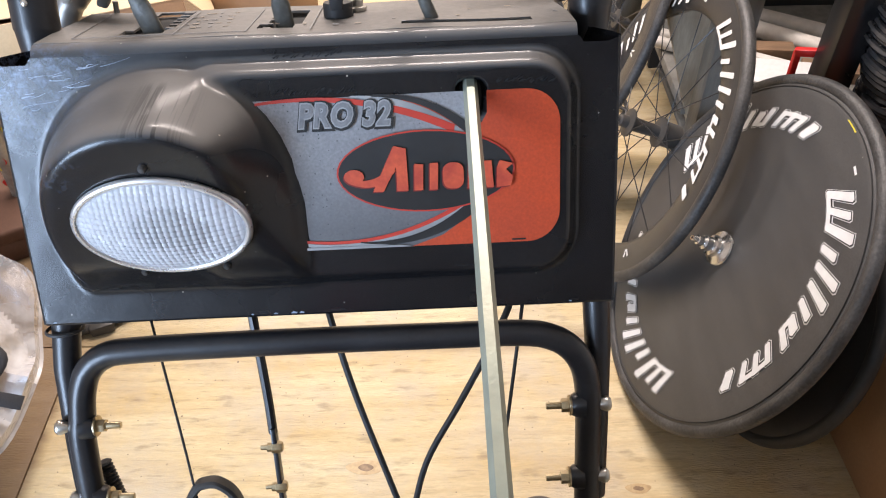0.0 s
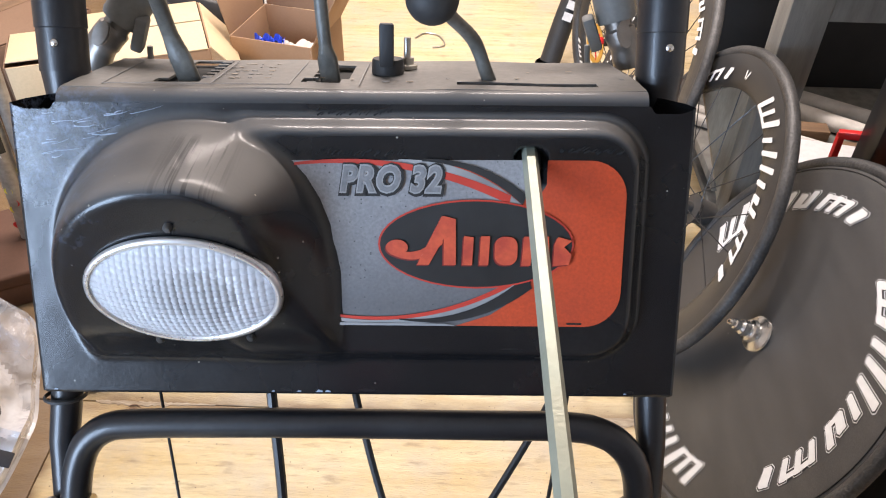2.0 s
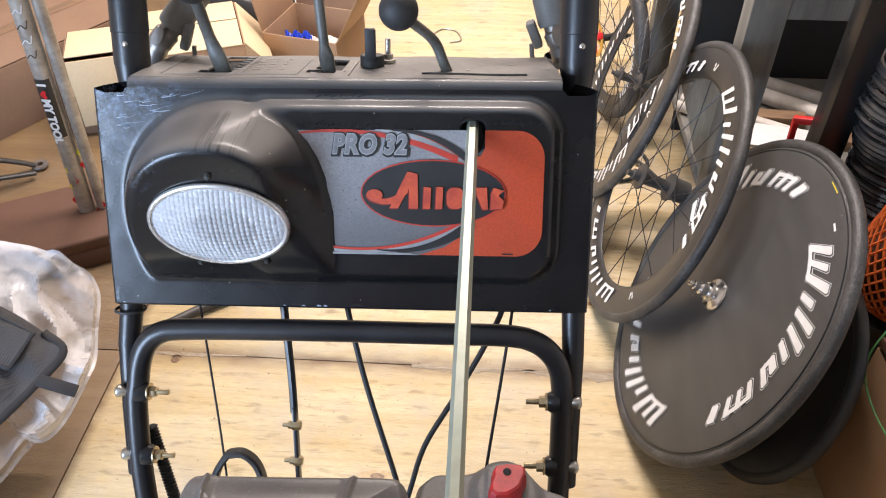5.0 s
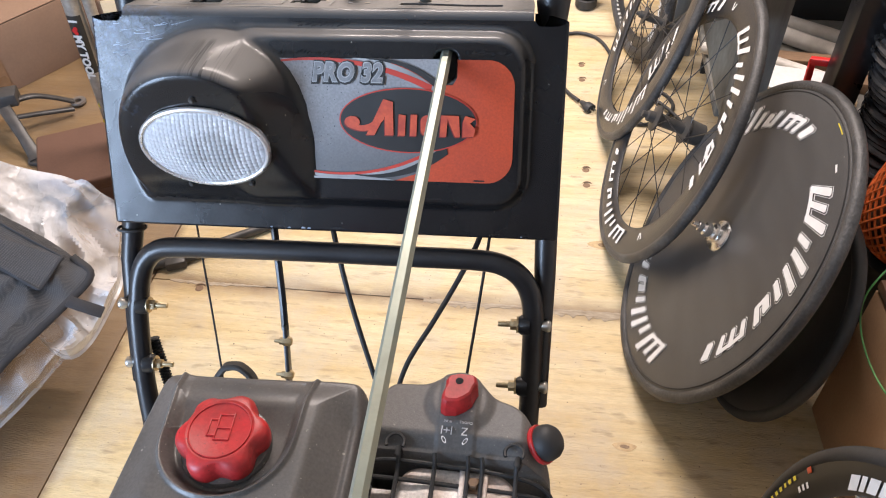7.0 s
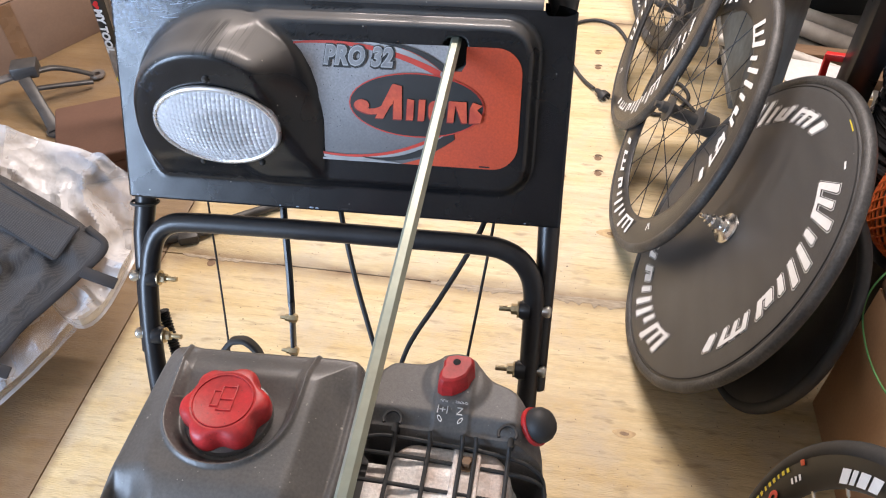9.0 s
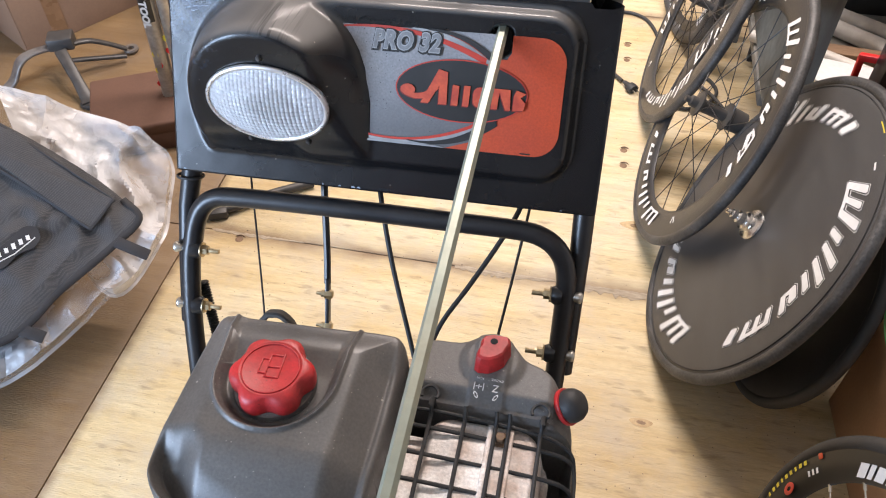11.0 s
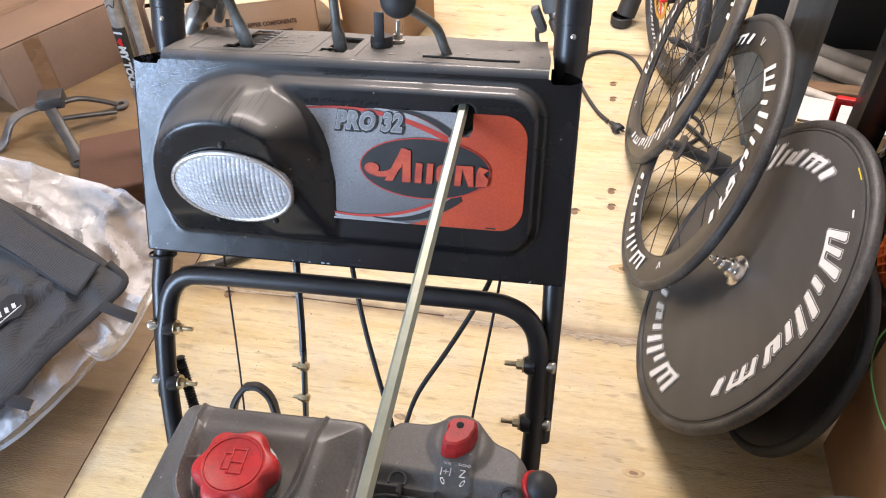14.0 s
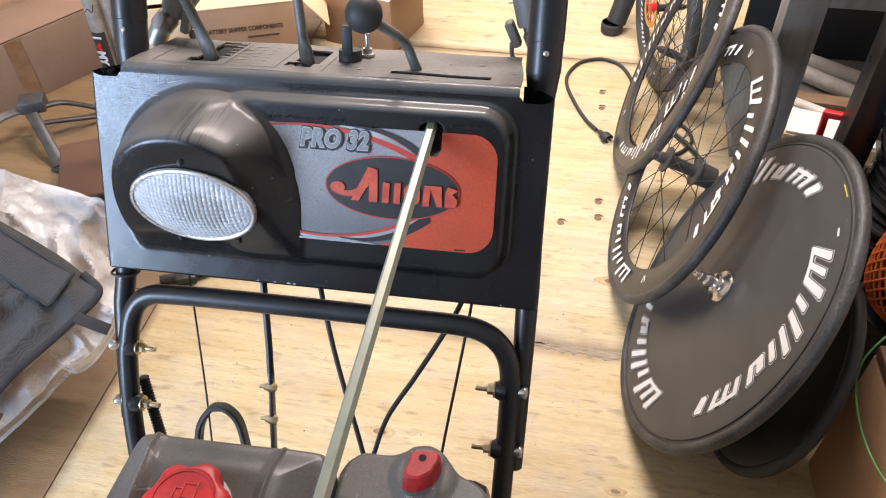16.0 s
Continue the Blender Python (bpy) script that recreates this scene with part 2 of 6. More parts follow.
MUFFLER_STEEL = mat("rusty_silver_steel", (0.80, 0.77, 0.74), 0.5, 0.1, (0.44, 0.31, 0.24), 30, 0.8, 320, 0.4, 0.3, 260)
PACKING_TAPE = mat("brown_packing_tape", (0.20, 0.115, 0.062), 0.28, 0, (0.26, 0.155, 0.09), 18, 0.7, 90, 0.15, 0.1, 120)
RED_CARD = mat("reddish_cardboard", (0.47, 0.275, 0.145), 0.7, 0, (0.39, 0.22, 0.115), 6, 0.7, 160, 0.12, 0.08, 300)
CARDBOARD = mat("brown_cardboard", (0.245, 0.150, 0.095), 0.8, 0, (0.20, 0.12, 0.075), 6, 0.6, 160, 0.1, 0.08, 400)
PALE_CARD = mat("pale_cardboard", (0.66, 0.52, 0.33), 0.8, 0, (0.58, 0.45, 0.27), 6, 0.6, 160, 0.1, 0.08, 400)
DARK_CARD = mat("dark_brown_box", (0.125, 0.062, 0.040), 0.75, 0, (0.095, 0.048, 0.032), 8, 0.6, 160, 0.12, 0.08, 300)
BOX_CARD = mat("tan_cardboard", (0.37, 0.235, 0.145), 0.8, 0, (0.31, 0.19, 0.115), 6, 0.6, 160, 0.1, 0.08, 400)
EDGE_WOOD = mat("dark_red_wood", (0.115, 0.052, 0.026), 0.5, 0, (0.17, 0.085, 0.045), 9, 0.7, 60, 0.3, 0.2, 90, (6, 1, 6))
SPLINTER = mat("grey_splintered_ply", (0.40, 0.33, 0.24), 0.8, 0, (0.22, 0.165, 0.11), 30, 0.9, 120, 0.5, 0.6, 120, (1, 6, 1))
KNOT = mat("tan_knot_wood", (0.50, 0.36, 0.185), 0.5, 0, (0.42, 0.28, 0.13), 60, 0.8, 150, 0.3)
KNOT_EYE = mat("dark_knot_wood", (0.26, 0.16, 0.075), 0.5, 0, (0.14, 0.08, 0.04), 90, 0.8, 200, 0.4)
GREY_WOOD = mat("grey_weathered_wood", (0.195, 0.188, 0.168), 0.75, 0, (0.115, 0.108, 0.097), 5, 0.8, 40, 0.25, 0.3, 90, (6, 6, 1))
OLD_WOOD = mat("old_brown_wood", (0.23, 0.14, 0.08), 0.75, 0, (0.13, 0.08, 0.05), 6, 0.8, 40, 0.25, 0.3, 90, (1, 6, 6))
WHITE_PLASTIC = mat("white_pipe_plastic", (0.70, 0.67, 0.63), 0.45, 0, (0.36, 0.32, 0.27), 16, 0.5, 80, 0.12)
WHITE_PAINT = mat("white_panel", (0.75, 0.75, 0.75), 0.5, 0, (0.68, 0.68, 0.68), 6, 0.5)
BRIGHT_RED = mat("bright_red_plastic", (0.62, 0.02, 0.02), 0.4)
BLUE = mat("blue_film", (0.03, 0.08, 0.62), 0.35)
WORN_CHROME = mat("worn_chrome", (0.29, 0.27, 0.25), 0.42, 0.7, (0.17, 0.145, 0.12), 14, 0.8, 90, 0.25, 0.1, 200)
ORANGE_ROPE = mat("orange_rope", (0.75, 0.16, 0.03), 0.6, 0, (0.55, 0.10, 0.02), 60, 0.7, 300, 0.25, 0.3, 500)
STICKER_CHROME = mat("sticker_covered_chrome", (0.42, 0.39, 0.35), 0.4, 0.4, (0.22, 0.19, 0.16), 22, 0.8, 120, 0.3, 0.1, 200)
GREEN_CORD = mat("green_cord", (0.10, 0.30, 0.09), 0.5)
FABRIC = mat("black_mesh_fabric", (0.030, 0.030, 0.034), 0.6, 0, (0.060, 0.060, 0.065), 14, 0.8, 600, 0.6, 1.0, 600)
WEB = mat("black_webbing", (0.018, 0.018, 0.021), 0.7, 0, (0.03, 0.03, 0.034), 20, 0.7, 400, 0.3, 0.3, 600)
DIM_REFLECTED_WALL = mat("dim_reflected_wall", (0.30, 0.25, 0.21), 0.8, 0, (0.20, 0.16, 0.13), 3, 0.7, 40, 0.2, 0.2, 60, (6, 1, 1))
WALL_PAINT = mat("dim_plaster_wall", (0.62, 0.57, 0.51), 0.85, 0, (0.54, 0.49, 0.44), 2, 0.6, 40, 0.06)
GREY_PLASTIC = mat("grey_grip_plastic", (0.18, 0.177, 0.165), 0.55, 0, (0.24, 0.235, 0.22), 15, 0.6, 250, 0.15, 0.08, 400)
STAND_GREY = mat("dark_cast_grey", (0.045, 0.043, 0.042), 0.45, 0.2, (0.085, 0.080, 0.077), 25, 0.7)
PALE_ALLOY = mat("worn_pale_alloy", (0.22, 0.20, 0.185), 0.42, 0.4, (0.11, 0.10, 0.095), 30, 0.8)
GOLD = mat("gold_anodised", (0.70, 0.45, 0.10), 0.3, 1.0)
YELLOW_INK = mat("yellow_print", (0.75, 0.62, 0.05), 0.5)
BOX_INK = mat("dark_box_print", (0.08, 0.045, 0.03), 0.7)
SHOE = mat("scuffed_dark_metal", (0.045, 0.043, 0.041), 0.5, 0.4, (0.11, 0.105, 0.10), 15, 0.7)


def lens_glass():
    m = bpy.data.materials.new("ribbed_lens_glass")
    m.use_nodes = True
    p = m.node_tree.nodes["Principled BSDF"]
    p.inputs["Base Color"].default_value = (0.88, 0.885, 0.905, 1)
    p.inputs["Roughness"].default_value = 0.08
    p.inputs["Transmission Weight"].default_value = 0.55
    p.inputs["IOR"].default_value = 1.45
    return m


def film_plastic(thin, thick):
    """Thin clear polythene: mostly see-through, milky, with glossy creases."""
    m = bpy.data.materials.new("clear_polythene")
    m.use_nodes = True
    N, L = m.node_tree.nodes, m.node_tree.links
    p = N["Principled BSDF"]
    p.inputs["Base Color"].default_value = (0.84, 0.86, 0.90, 1)
    p.inputs["Roughness"].default_value = 0.17
    tc, n = N.new("ShaderNodeTexCoord"), N.new("ShaderNodeTexNoise")
    n.inputs["Scale"].default_value, n.inputs["Detail"].default_value = 6, 5
    L.new(tc.outputs["Object"], n.inputs["Vector"])
    r = N.new("ShaderNodeMapRange")
    r.inputs[1].default_value, r.inputs[2].default_value, r.inputs[3].default_value, r.inputs[4].default_value = 0.32, 0.68, thin, thick
    L.new(n.outputs[0], r.inputs[0])
    L.new(r.outputs[0], p.inputs["Alpha"])
    v, b, warp, far = N.new("ShaderNodeTexVoronoi"), N.new("ShaderNodeBump"), N.new("ShaderNodeMixRGB"), N.new("ShaderNodeTexNoise")
    far.inputs["Scale"].default_value, far.inputs["Detail"].default_value = 9, 4
    warp.inputs[0].default_value = .16
    L.new(tc.outputs["Object"], far.inputs["Vector"])
    L.new(tc.outputs["Object"], warp.inputs[1])
    L.new(far.outputs[1], warp.inputs[2])
    v.inputs["Scale"].default_value = 17
    L.new(warp.outputs[0], v.inputs["Vector"])
    b.inputs["Strength"].default_value, b.inputs["Distance"].default_value = .55, .02
    L.new(v.outputs["Distance"], b.inputs["Height"])
    L.new(b.outputs[0], p.inputs["Normal"])
    return m


def woven(m, dark, pale, period):
    """Diagonal threads over a fabric."""
    N, L = m.node_tree.nodes, m.node_tree.links
    p = N["Principled BSDF"]
    src = p.inputs["Base Color"].links[0].from_socket
    tc = N.new("ShaderNodeTexCoord")
    waves = []
    for turn in (35, -50):
        mp, w = N.new("ShaderNodeMapping"), N.new("ShaderNodeTexWave")
        mp.inputs["Rotation"].default_value = (.3, .4, radians(turn))
        L.new(tc.outputs["Object"], mp.inputs["Vector"])
        L.new(mp.outputs[0], w.inputs["Vector"])
        w.inputs["Scale"].default_value, w.inputs["Distortion"].default_value = .314 / period, 1.2
        waves.append(w)
    mul, mix = N.new("ShaderNodeMath"), N.new("ShaderNodeMix")
    mul.operation = "MULTIPLY"
    for k in (0, 1):
        L.new(waves[k].outputs["Fac"], mul.inputs[k])
    mix.data_type = "RGBA"
    mix.inputs[7].default_value = (*pale, 1)
    L.new(src, mix.inputs[6])
    L.new(mul.outputs[0], mix.inputs[0])
    L.new(mix.outputs[2], p.inputs["Base Color"])


def dust_lit_panel():
    """The panel's black paint: dust plus overhead light as grey on what faces up, and a worn, mottled corner with blue
    daylight sheen in its colour.
    """
    m = DUST_LIT_STEEL
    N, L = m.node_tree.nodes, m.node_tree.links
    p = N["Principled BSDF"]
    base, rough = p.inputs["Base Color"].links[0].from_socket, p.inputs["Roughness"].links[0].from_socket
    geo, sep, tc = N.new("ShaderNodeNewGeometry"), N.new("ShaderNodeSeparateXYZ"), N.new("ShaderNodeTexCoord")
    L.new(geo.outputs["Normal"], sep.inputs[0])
    # paler with the upward normal: dust, and the ceiling light put into its colour
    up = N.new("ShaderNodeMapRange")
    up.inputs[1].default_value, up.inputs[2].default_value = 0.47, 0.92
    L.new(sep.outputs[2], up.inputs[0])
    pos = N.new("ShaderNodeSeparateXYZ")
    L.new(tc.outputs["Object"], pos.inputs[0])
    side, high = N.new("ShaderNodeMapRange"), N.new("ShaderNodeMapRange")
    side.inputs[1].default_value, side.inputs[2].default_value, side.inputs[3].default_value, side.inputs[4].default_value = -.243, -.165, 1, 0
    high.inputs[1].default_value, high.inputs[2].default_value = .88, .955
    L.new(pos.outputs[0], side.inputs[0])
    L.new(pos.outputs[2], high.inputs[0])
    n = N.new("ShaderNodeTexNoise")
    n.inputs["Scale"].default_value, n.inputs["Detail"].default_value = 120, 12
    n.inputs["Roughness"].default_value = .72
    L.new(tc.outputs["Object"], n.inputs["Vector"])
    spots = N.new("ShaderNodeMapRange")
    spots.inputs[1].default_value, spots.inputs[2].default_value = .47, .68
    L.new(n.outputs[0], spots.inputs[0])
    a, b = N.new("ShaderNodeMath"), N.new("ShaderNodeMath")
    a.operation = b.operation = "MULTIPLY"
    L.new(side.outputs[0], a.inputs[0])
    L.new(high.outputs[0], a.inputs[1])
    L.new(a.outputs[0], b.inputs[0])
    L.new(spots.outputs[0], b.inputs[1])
    # m2's blue: scuffed paint with the doorway's sheen put into the colour
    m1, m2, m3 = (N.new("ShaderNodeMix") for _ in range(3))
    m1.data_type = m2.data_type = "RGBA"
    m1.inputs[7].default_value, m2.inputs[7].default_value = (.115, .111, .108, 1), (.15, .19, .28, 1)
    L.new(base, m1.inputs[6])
    # strokes wiped through the dust on the hood, and pale flecks
    st, sm = N.new("ShaderNodeTexNoise"), N.new("ShaderNodeMapping")
    sm.inputs["Scale"].default_value = (260, 9, 9)
    sm.inputs["Rotation"].default_value = (0, 0, radians(-14))
    L.new(tc.outputs["Object"], sm.inputs["Vector"])
    L.new(sm.outputs[0], st.inputs["Vector"])
    st.inputs["Scale"].default_value, st.inputs["Detail"].default_value = 1, 2
    sr = N.new("ShaderNodeMapRange")
    sr.inputs[1].default_value, sr.inputs[2].default_value, sr.inputs[4].default_value = .50, .60, .65
    L.new(st.outputs[0], sr.inputs[0])
    lo, hi, w1, w2, w3 = (N.new(t) for t in ("ShaderNodeMapRange", "ShaderNodeMapRange", "ShaderNodeMath", "ShaderNodeMath", "ShaderNodeMath"))
    lo.inputs[1].default_value, lo.inputs[2].default_value = -.140, -.122
    hi.inputs[1].default_value, hi.inputs[2].default_value, hi.inputs[3].default_value, hi.inputs[4].default_value = -.100, -.082, 1, 0
    w1.operation = w2.operation = "MULTIPLY"
    w3.operation = "SUBTRACT"
    L.new(pos.outputs[0], lo.inputs[0])
    L.new(pos.outputs[0], hi.inputs[0])
    L.new(lo.outputs[0], w1.inputs[0])
    L.new(hi.outputs[0], w1.inputs[1])
    yr, zr, w4, w5 = (N.new(t) for t in ("ShaderNodeMapRange", "ShaderNodeMapRange", "ShaderNodeMath", "ShaderNodeMath"))
    yr.inputs[1].default_value, yr.inputs[2].default_value, yr.inputs[3].default_value, yr.inputs[4].default_value = .160, .172, 1, 0
    zr.inputs[1].default_value, zr.inputs[2].default_value = .925, .940
    w4.operation = w5.operation = "MULTIPLY"
    L.new(pos.outputs[1], yr.inputs[0])
    L.new(pos.outputs[2], zr.inputs[0])
    L.new(w1.outputs[0], w4.inputs[0])
    L.new(yr.outputs[0], w4.inputs[1])
    L.new(w4.outputs[0], w5.inputs[0])
    L.new(zr.outputs[0], w5.inputs[1])
    L.new(w5.outputs[0], w2.inputs[0])
    L.new(sr.outputs[0], w2.inputs[1])
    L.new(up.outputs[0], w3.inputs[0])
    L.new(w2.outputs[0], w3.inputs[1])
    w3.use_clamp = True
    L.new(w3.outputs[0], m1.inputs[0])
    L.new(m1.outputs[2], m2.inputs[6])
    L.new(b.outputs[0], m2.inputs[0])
    vor, far, pick, both = N.new("ShaderNodeTexVoronoi"), N.new("ShaderNodeMapRange"), N.new("ShaderNodeMapRange"), N.new("ShaderNodeMath")
    vor.inputs["Scale"].default_value = 75
    L.new(tc.outputs["Object"], vor.inputs["Vector"])
    far.inputs[1].default_value, far.inputs[2].default_value, far.inputs[3].default_value, far.inputs[4].default_value = .03, .075, 1, 0
    L.new(vor.outputs["Distance"], far.inputs[0])
    sp = N.new("ShaderNodeSeparateColor")
    L.new(vor.outputs["Color"], sp.inputs[0])
    pick.inputs[1].default_value, pick.inputs[2].default_value = .72, .78
    L.new(sp.outputs[0], pick.inputs[0])
    both.operation = "MULTIPLY"
    L.new(far.outputs[0], both.inputs[0])
    L.new(pick.outputs[0], both.inputs[1])
    m4 = N.new("ShaderNodeMix")
    m4.data_type = "RGBA"
    m4.inputs[7].default_value = (.34, .31, .26, 1)
    L.new(m2.outputs[2], m4.inputs[6])
    L.new(both.outputs[0], m4.inputs[0])
    L.new(m4.outputs[2], p.inputs["Base Color"])
    m3.inputs[3].default_value = .68
    # low coat on the dusty hood, more on the rolled edges for lamp highlights
    gl = N.new("ShaderNodeMapRange")
    gl.inputs[1].default_value, gl.inputs[2].default_value, gl.inputs[3].default_value, gl.inputs[4].default_value = .160, .172, .16, .30
    L.new(pos.outputs[1], gl.inputs[0])
    L.new(gl.outputs[0], p.inputs["Coat Weight"])
    p.inputs["Coat Roughness"].default_value = .17
    p.inputs["Specular IOR Level"].default_value = .4
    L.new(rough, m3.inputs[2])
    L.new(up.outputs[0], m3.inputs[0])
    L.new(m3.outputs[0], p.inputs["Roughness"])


dust_lit_panel()
for m, scale, share, size in ((TANK_PLASTIC, 62, .25, .10), (TANK_PLASTIC, 190, .3, .12), (COVER_PLASTIC, 70, .25, .10), (COVER_PLASTIC, 190, .3, .12), (CARBON, 45, .2, .05), (SILVER_DECAL, 260, .4, .2), (RED_PLASTIC, 230, .25, .16)):
    flecks(m, scale, (.05, .02, .02) if m is RED_PLASTIC else (.09, .09, .09) if m is SILVER_DECAL else (.36, .34, .30), share, size)
woven(FABRIC, (.03, .03, .033), (.095, .094, .094), .0019)
LENS = lens_glass()
FILM, BUNCHED_FILM = film_plastic(.10, .48), film_plastic(.22, .80)


# ---- building blocks ----
PLACED = {}


def thing(name, m=Matrix(), label="", category="", group="", kind=""):
    """An Empty at a thing's base, for its parts."""
    ob = new(name)
    ob.empty_display_size = 0.05
    ob.matrix_world = m
    PLACED[ob] = m.copy()
    return tagged(ob, label, category, group, kind)


def part(name, bm, material, parent=None, label="", m=None, smooth=True, angle=40):
    """Links a bmesh (or a mesh) as one mesh object. Under a parent its vertices are in world coordinates, unless m is given:
    the part's pose in its parent's frame."""
    if isinstance(bm, bpy.types.Mesh):
        me = bm
    else:
        me = bpy.data.meshes.new(name)
        if parent is not None and m is None:
            bm.transform(PLACED[parent].inverted())
        bmesh.ops.recalc_face_normals(bm, faces=bm.faces)
        for f in bm.faces:
            f.smooth = smooth
        if smooth:
            for e in bm.edges:
                if len(e.link_faces) == 2 and e.calc_face_angle(0) > radians(angle):
                    e.smooth = False
        bm.to_mesh(me)
        bm.free()
        me.materials.append(material)
    ob = new(name, me)
    if parent is not None:
        ob.parent = parent
        PLACED[ob] = PLACED[parent] @ (m or Matrix())
    else:
        PLACED[ob] = (m or Matrix()).copy()
    if m is not None:
        ob.matrix_basis = m
    return tagged(ob, label)


def box(size, m=Matrix(), bevel=0.002, segments=2):
    bm = bmesh.new()
    bmesh.ops.create_cube(bm, size=1)
    bm.transform(Matrix.Diagonal((*size, 1)))
    if bevel:
        bmesh.ops.bevel(bm, geom=bm.edges[:], offset=min(bevel, min(size) * 0.45), segments=segments, affect="EDGES", profile=0.5)
    bm.transform(m)
    return bm


def span(lo, hi, bevel=0.002):
    lo, hi = Vector(lo), Vector(hi)
    return box(hi - lo, Matrix.Translation((lo + hi) / 2), bevel)


def smooth_path(points, steps=8):
    """A Catmull-Rom line through the points."""
    p = [Vector(q) for q in points]
    p = [2 * p[0] - p[1]] + p + [2 * p[-1] - p[-2]]
    out = []
    for a, b, c, d in zip(p, p[1:], p[2:], p[3:]):
        for k in range(steps):
            t = k / steps
            out.append(0.5 * (2 * b + (c - a) * t + (2 * a - 5 * b + 4 * c - d) * t * t + (3 * b - a - 3 * c + d) * t ** 3))
    return out + [p[-2]]


def tube(points, radius, sides=12, caps=True, spin=0.0, squash=None):
    """A round bar along a line; radius may be a list, one for each point; squash: (across, along up) factors for each point."""
    pts = [Vector(q) for q in points]
    bm = bmesh.new()
    rings = []
    up = None
    for i, q in enumerate(pts):
        d = (pts[min(i + 1, len(pts) - 1)] - pts[max(i - 1, 0)]).normalized()
        if up is None:
            up = d.orthogonal().normalized() if abs(d.z) > 0.95 else (Vector((0, 0, 1)) - d * d.z).normalized()
        up = (up - d * up.dot(d)).normalized()
        side = d.cross(up)
        r = radius[i] if isinstance(radius, (list, tuple)) else radius
        sx, sy = squash[i] if squash else (1, 1)
        rings.append([bm.verts.new(q + r * (sx * math.cos(a) * side + sy * math.sin(a) * up))
                      for a in (spin + 2 * math.pi * k / sides for k in range(sides))])
    for a, b in zip(rings, rings[1:]):
        for k in range(sides):
            bm.faces.new((a[k], a[(k + 1) % sides], b[(k + 1) % sides], b[k]))
    if caps:
        bm.faces.new(rings[0][::-1])
        bm.faces.new(rings[-1])
    return bm


def lathe(profile, sides=48, m=Matrix(), closed=False, arc=None):
    """Turns a profile of (radius, height) round the z axis."""
    bm = bmesh.new()
    n = sides if arc is None else sides + 1
    rings = []
    for k in range(n):
        a = 2 * math.pi * k / sides if arc is None else arc[0] + (arc[1] - arc[0]) * k / sides
        rings.append([bm.verts.new((r * math.cos(a), r * math.sin(a), z)) for r, z in profile])
    count = len(profile)
    for k in range(n if arc is None else n - 1):
        a, b = rings[k], rings[(k + 1) % n]
        for j in range(count if closed else count - 1):
            bm.faces.new((a[j], b[j], b[(j + 1) % count], a[(j + 1) % count]))
    bmesh.ops.remove_doubles(bm, verts=bm.verts[:], dist=1e-6)
    bm.transform(m)
    return bm


def plate(outline, thickness, m=Matrix(), bevel=0.0):
    """A flat shape with an outline in x and y, extruded upwards in z."""
    bm = bmesh.new()
    face = bm.faces.new([bm.verts.new((x, y, 0)) for x, y in outline])
    up = bmesh.ops.extrude_face_region(bm, geom=[face])
    bmesh.ops.translate(bm, vec=(0, 0, thickness), verts=[v for v in up["geom"] if isinstance(v, bmesh.types.BMVert)])
    if bevel:
        bmesh.ops.bevel(bm, geom=[e for e in bm.edges if abs(e.verts[0].co.z - e.verts[1].co.z) < 1e-6 and e.verts[0].co.z > thickness / 2],
                        offset=bevel, segments=2, affect="EDGES")
    bm.transform(m)
    return bm


def sheet(cols, rows, place):
    """A grid of faces; place(i, j) gives each corner."""
    bm = bmesh.new()
    v = [[bm.verts.new(place(i, j)) for i in range(cols)] for j in range(rows)]
    for j in range(rows - 1):
        for i in range(cols - 1):
            bm.faces.new((v[j][i], v[j][i + 1], v[j + 1][i + 1], v[j + 1][i]))
    return bm


def joined(*meshes):
    out = meshes[0]
    for other in meshes[1:]:
        me = bpy.data.meshes.new("join")
        other.to_mesh(me)
        other.free()
        out.from_mesh(me)
        bpy.data.meshes.remove(me)
    return out


def writing(text, height, m, thickness=0.0004, shear=0.0, spacing=1.0, bold=0.0):
    """Words in the built-in font, centred, as a mesh."""
    cu = bpy.data.curves.new("words", "FONT")
    cu.body, cu.size, cu.extrude, cu.shear, cu.space_character = text, height * 1.38, thickness / 2, shear, spacing
    cu.align_x, cu.align_y = "CENTER", "CENTER"
    cu.resolution_u, cu.offset = 3, bold
    ob = bpy.data.objects.new("words", cu)
    me = ob.to_mesh()
    bm = bmesh.new()
    bm.from_mesh(me)
    ob.to_mesh_clear()
    bpy.data.objects.remove(ob)
    bm.transform(m)
    return bm


def frame_of(origin, x, y):
    """A pose from an origin and two axes."""
    x = Vector(x).normalized()
    z = x.cross(Vector(y)).normalized()
    y = z.cross(x)
    m = Matrix((x, y, z)).transposed().to_4x4()
    m.translation = origin
    return m


def rounded(w, h, r, steps=5, x=0.0, y=0.0):
    out = []
    for cx, cy, a in ((w / 2 - r, h / 2 - r, 0), (-w / 2 + r, h / 2 - r, 90), (-w / 2 + r, -h / 2 + r, 180), (w / 2 - r, -h / 2 + r, 270)):
        out += [(x + cx + r * math.cos(radians(a + 90 * k / steps)), y + cy + r * math.sin(radians(a + 90 * k / steps))) for k in range(steps + 1)]
    return out


def ellipse(cx, cy, a, b, n=40):
    return [(cx + a * math.cos(2 * math.pi * k / n), cy + b * math.sin(2 * math.pi * k / n)) for k in range(n)]

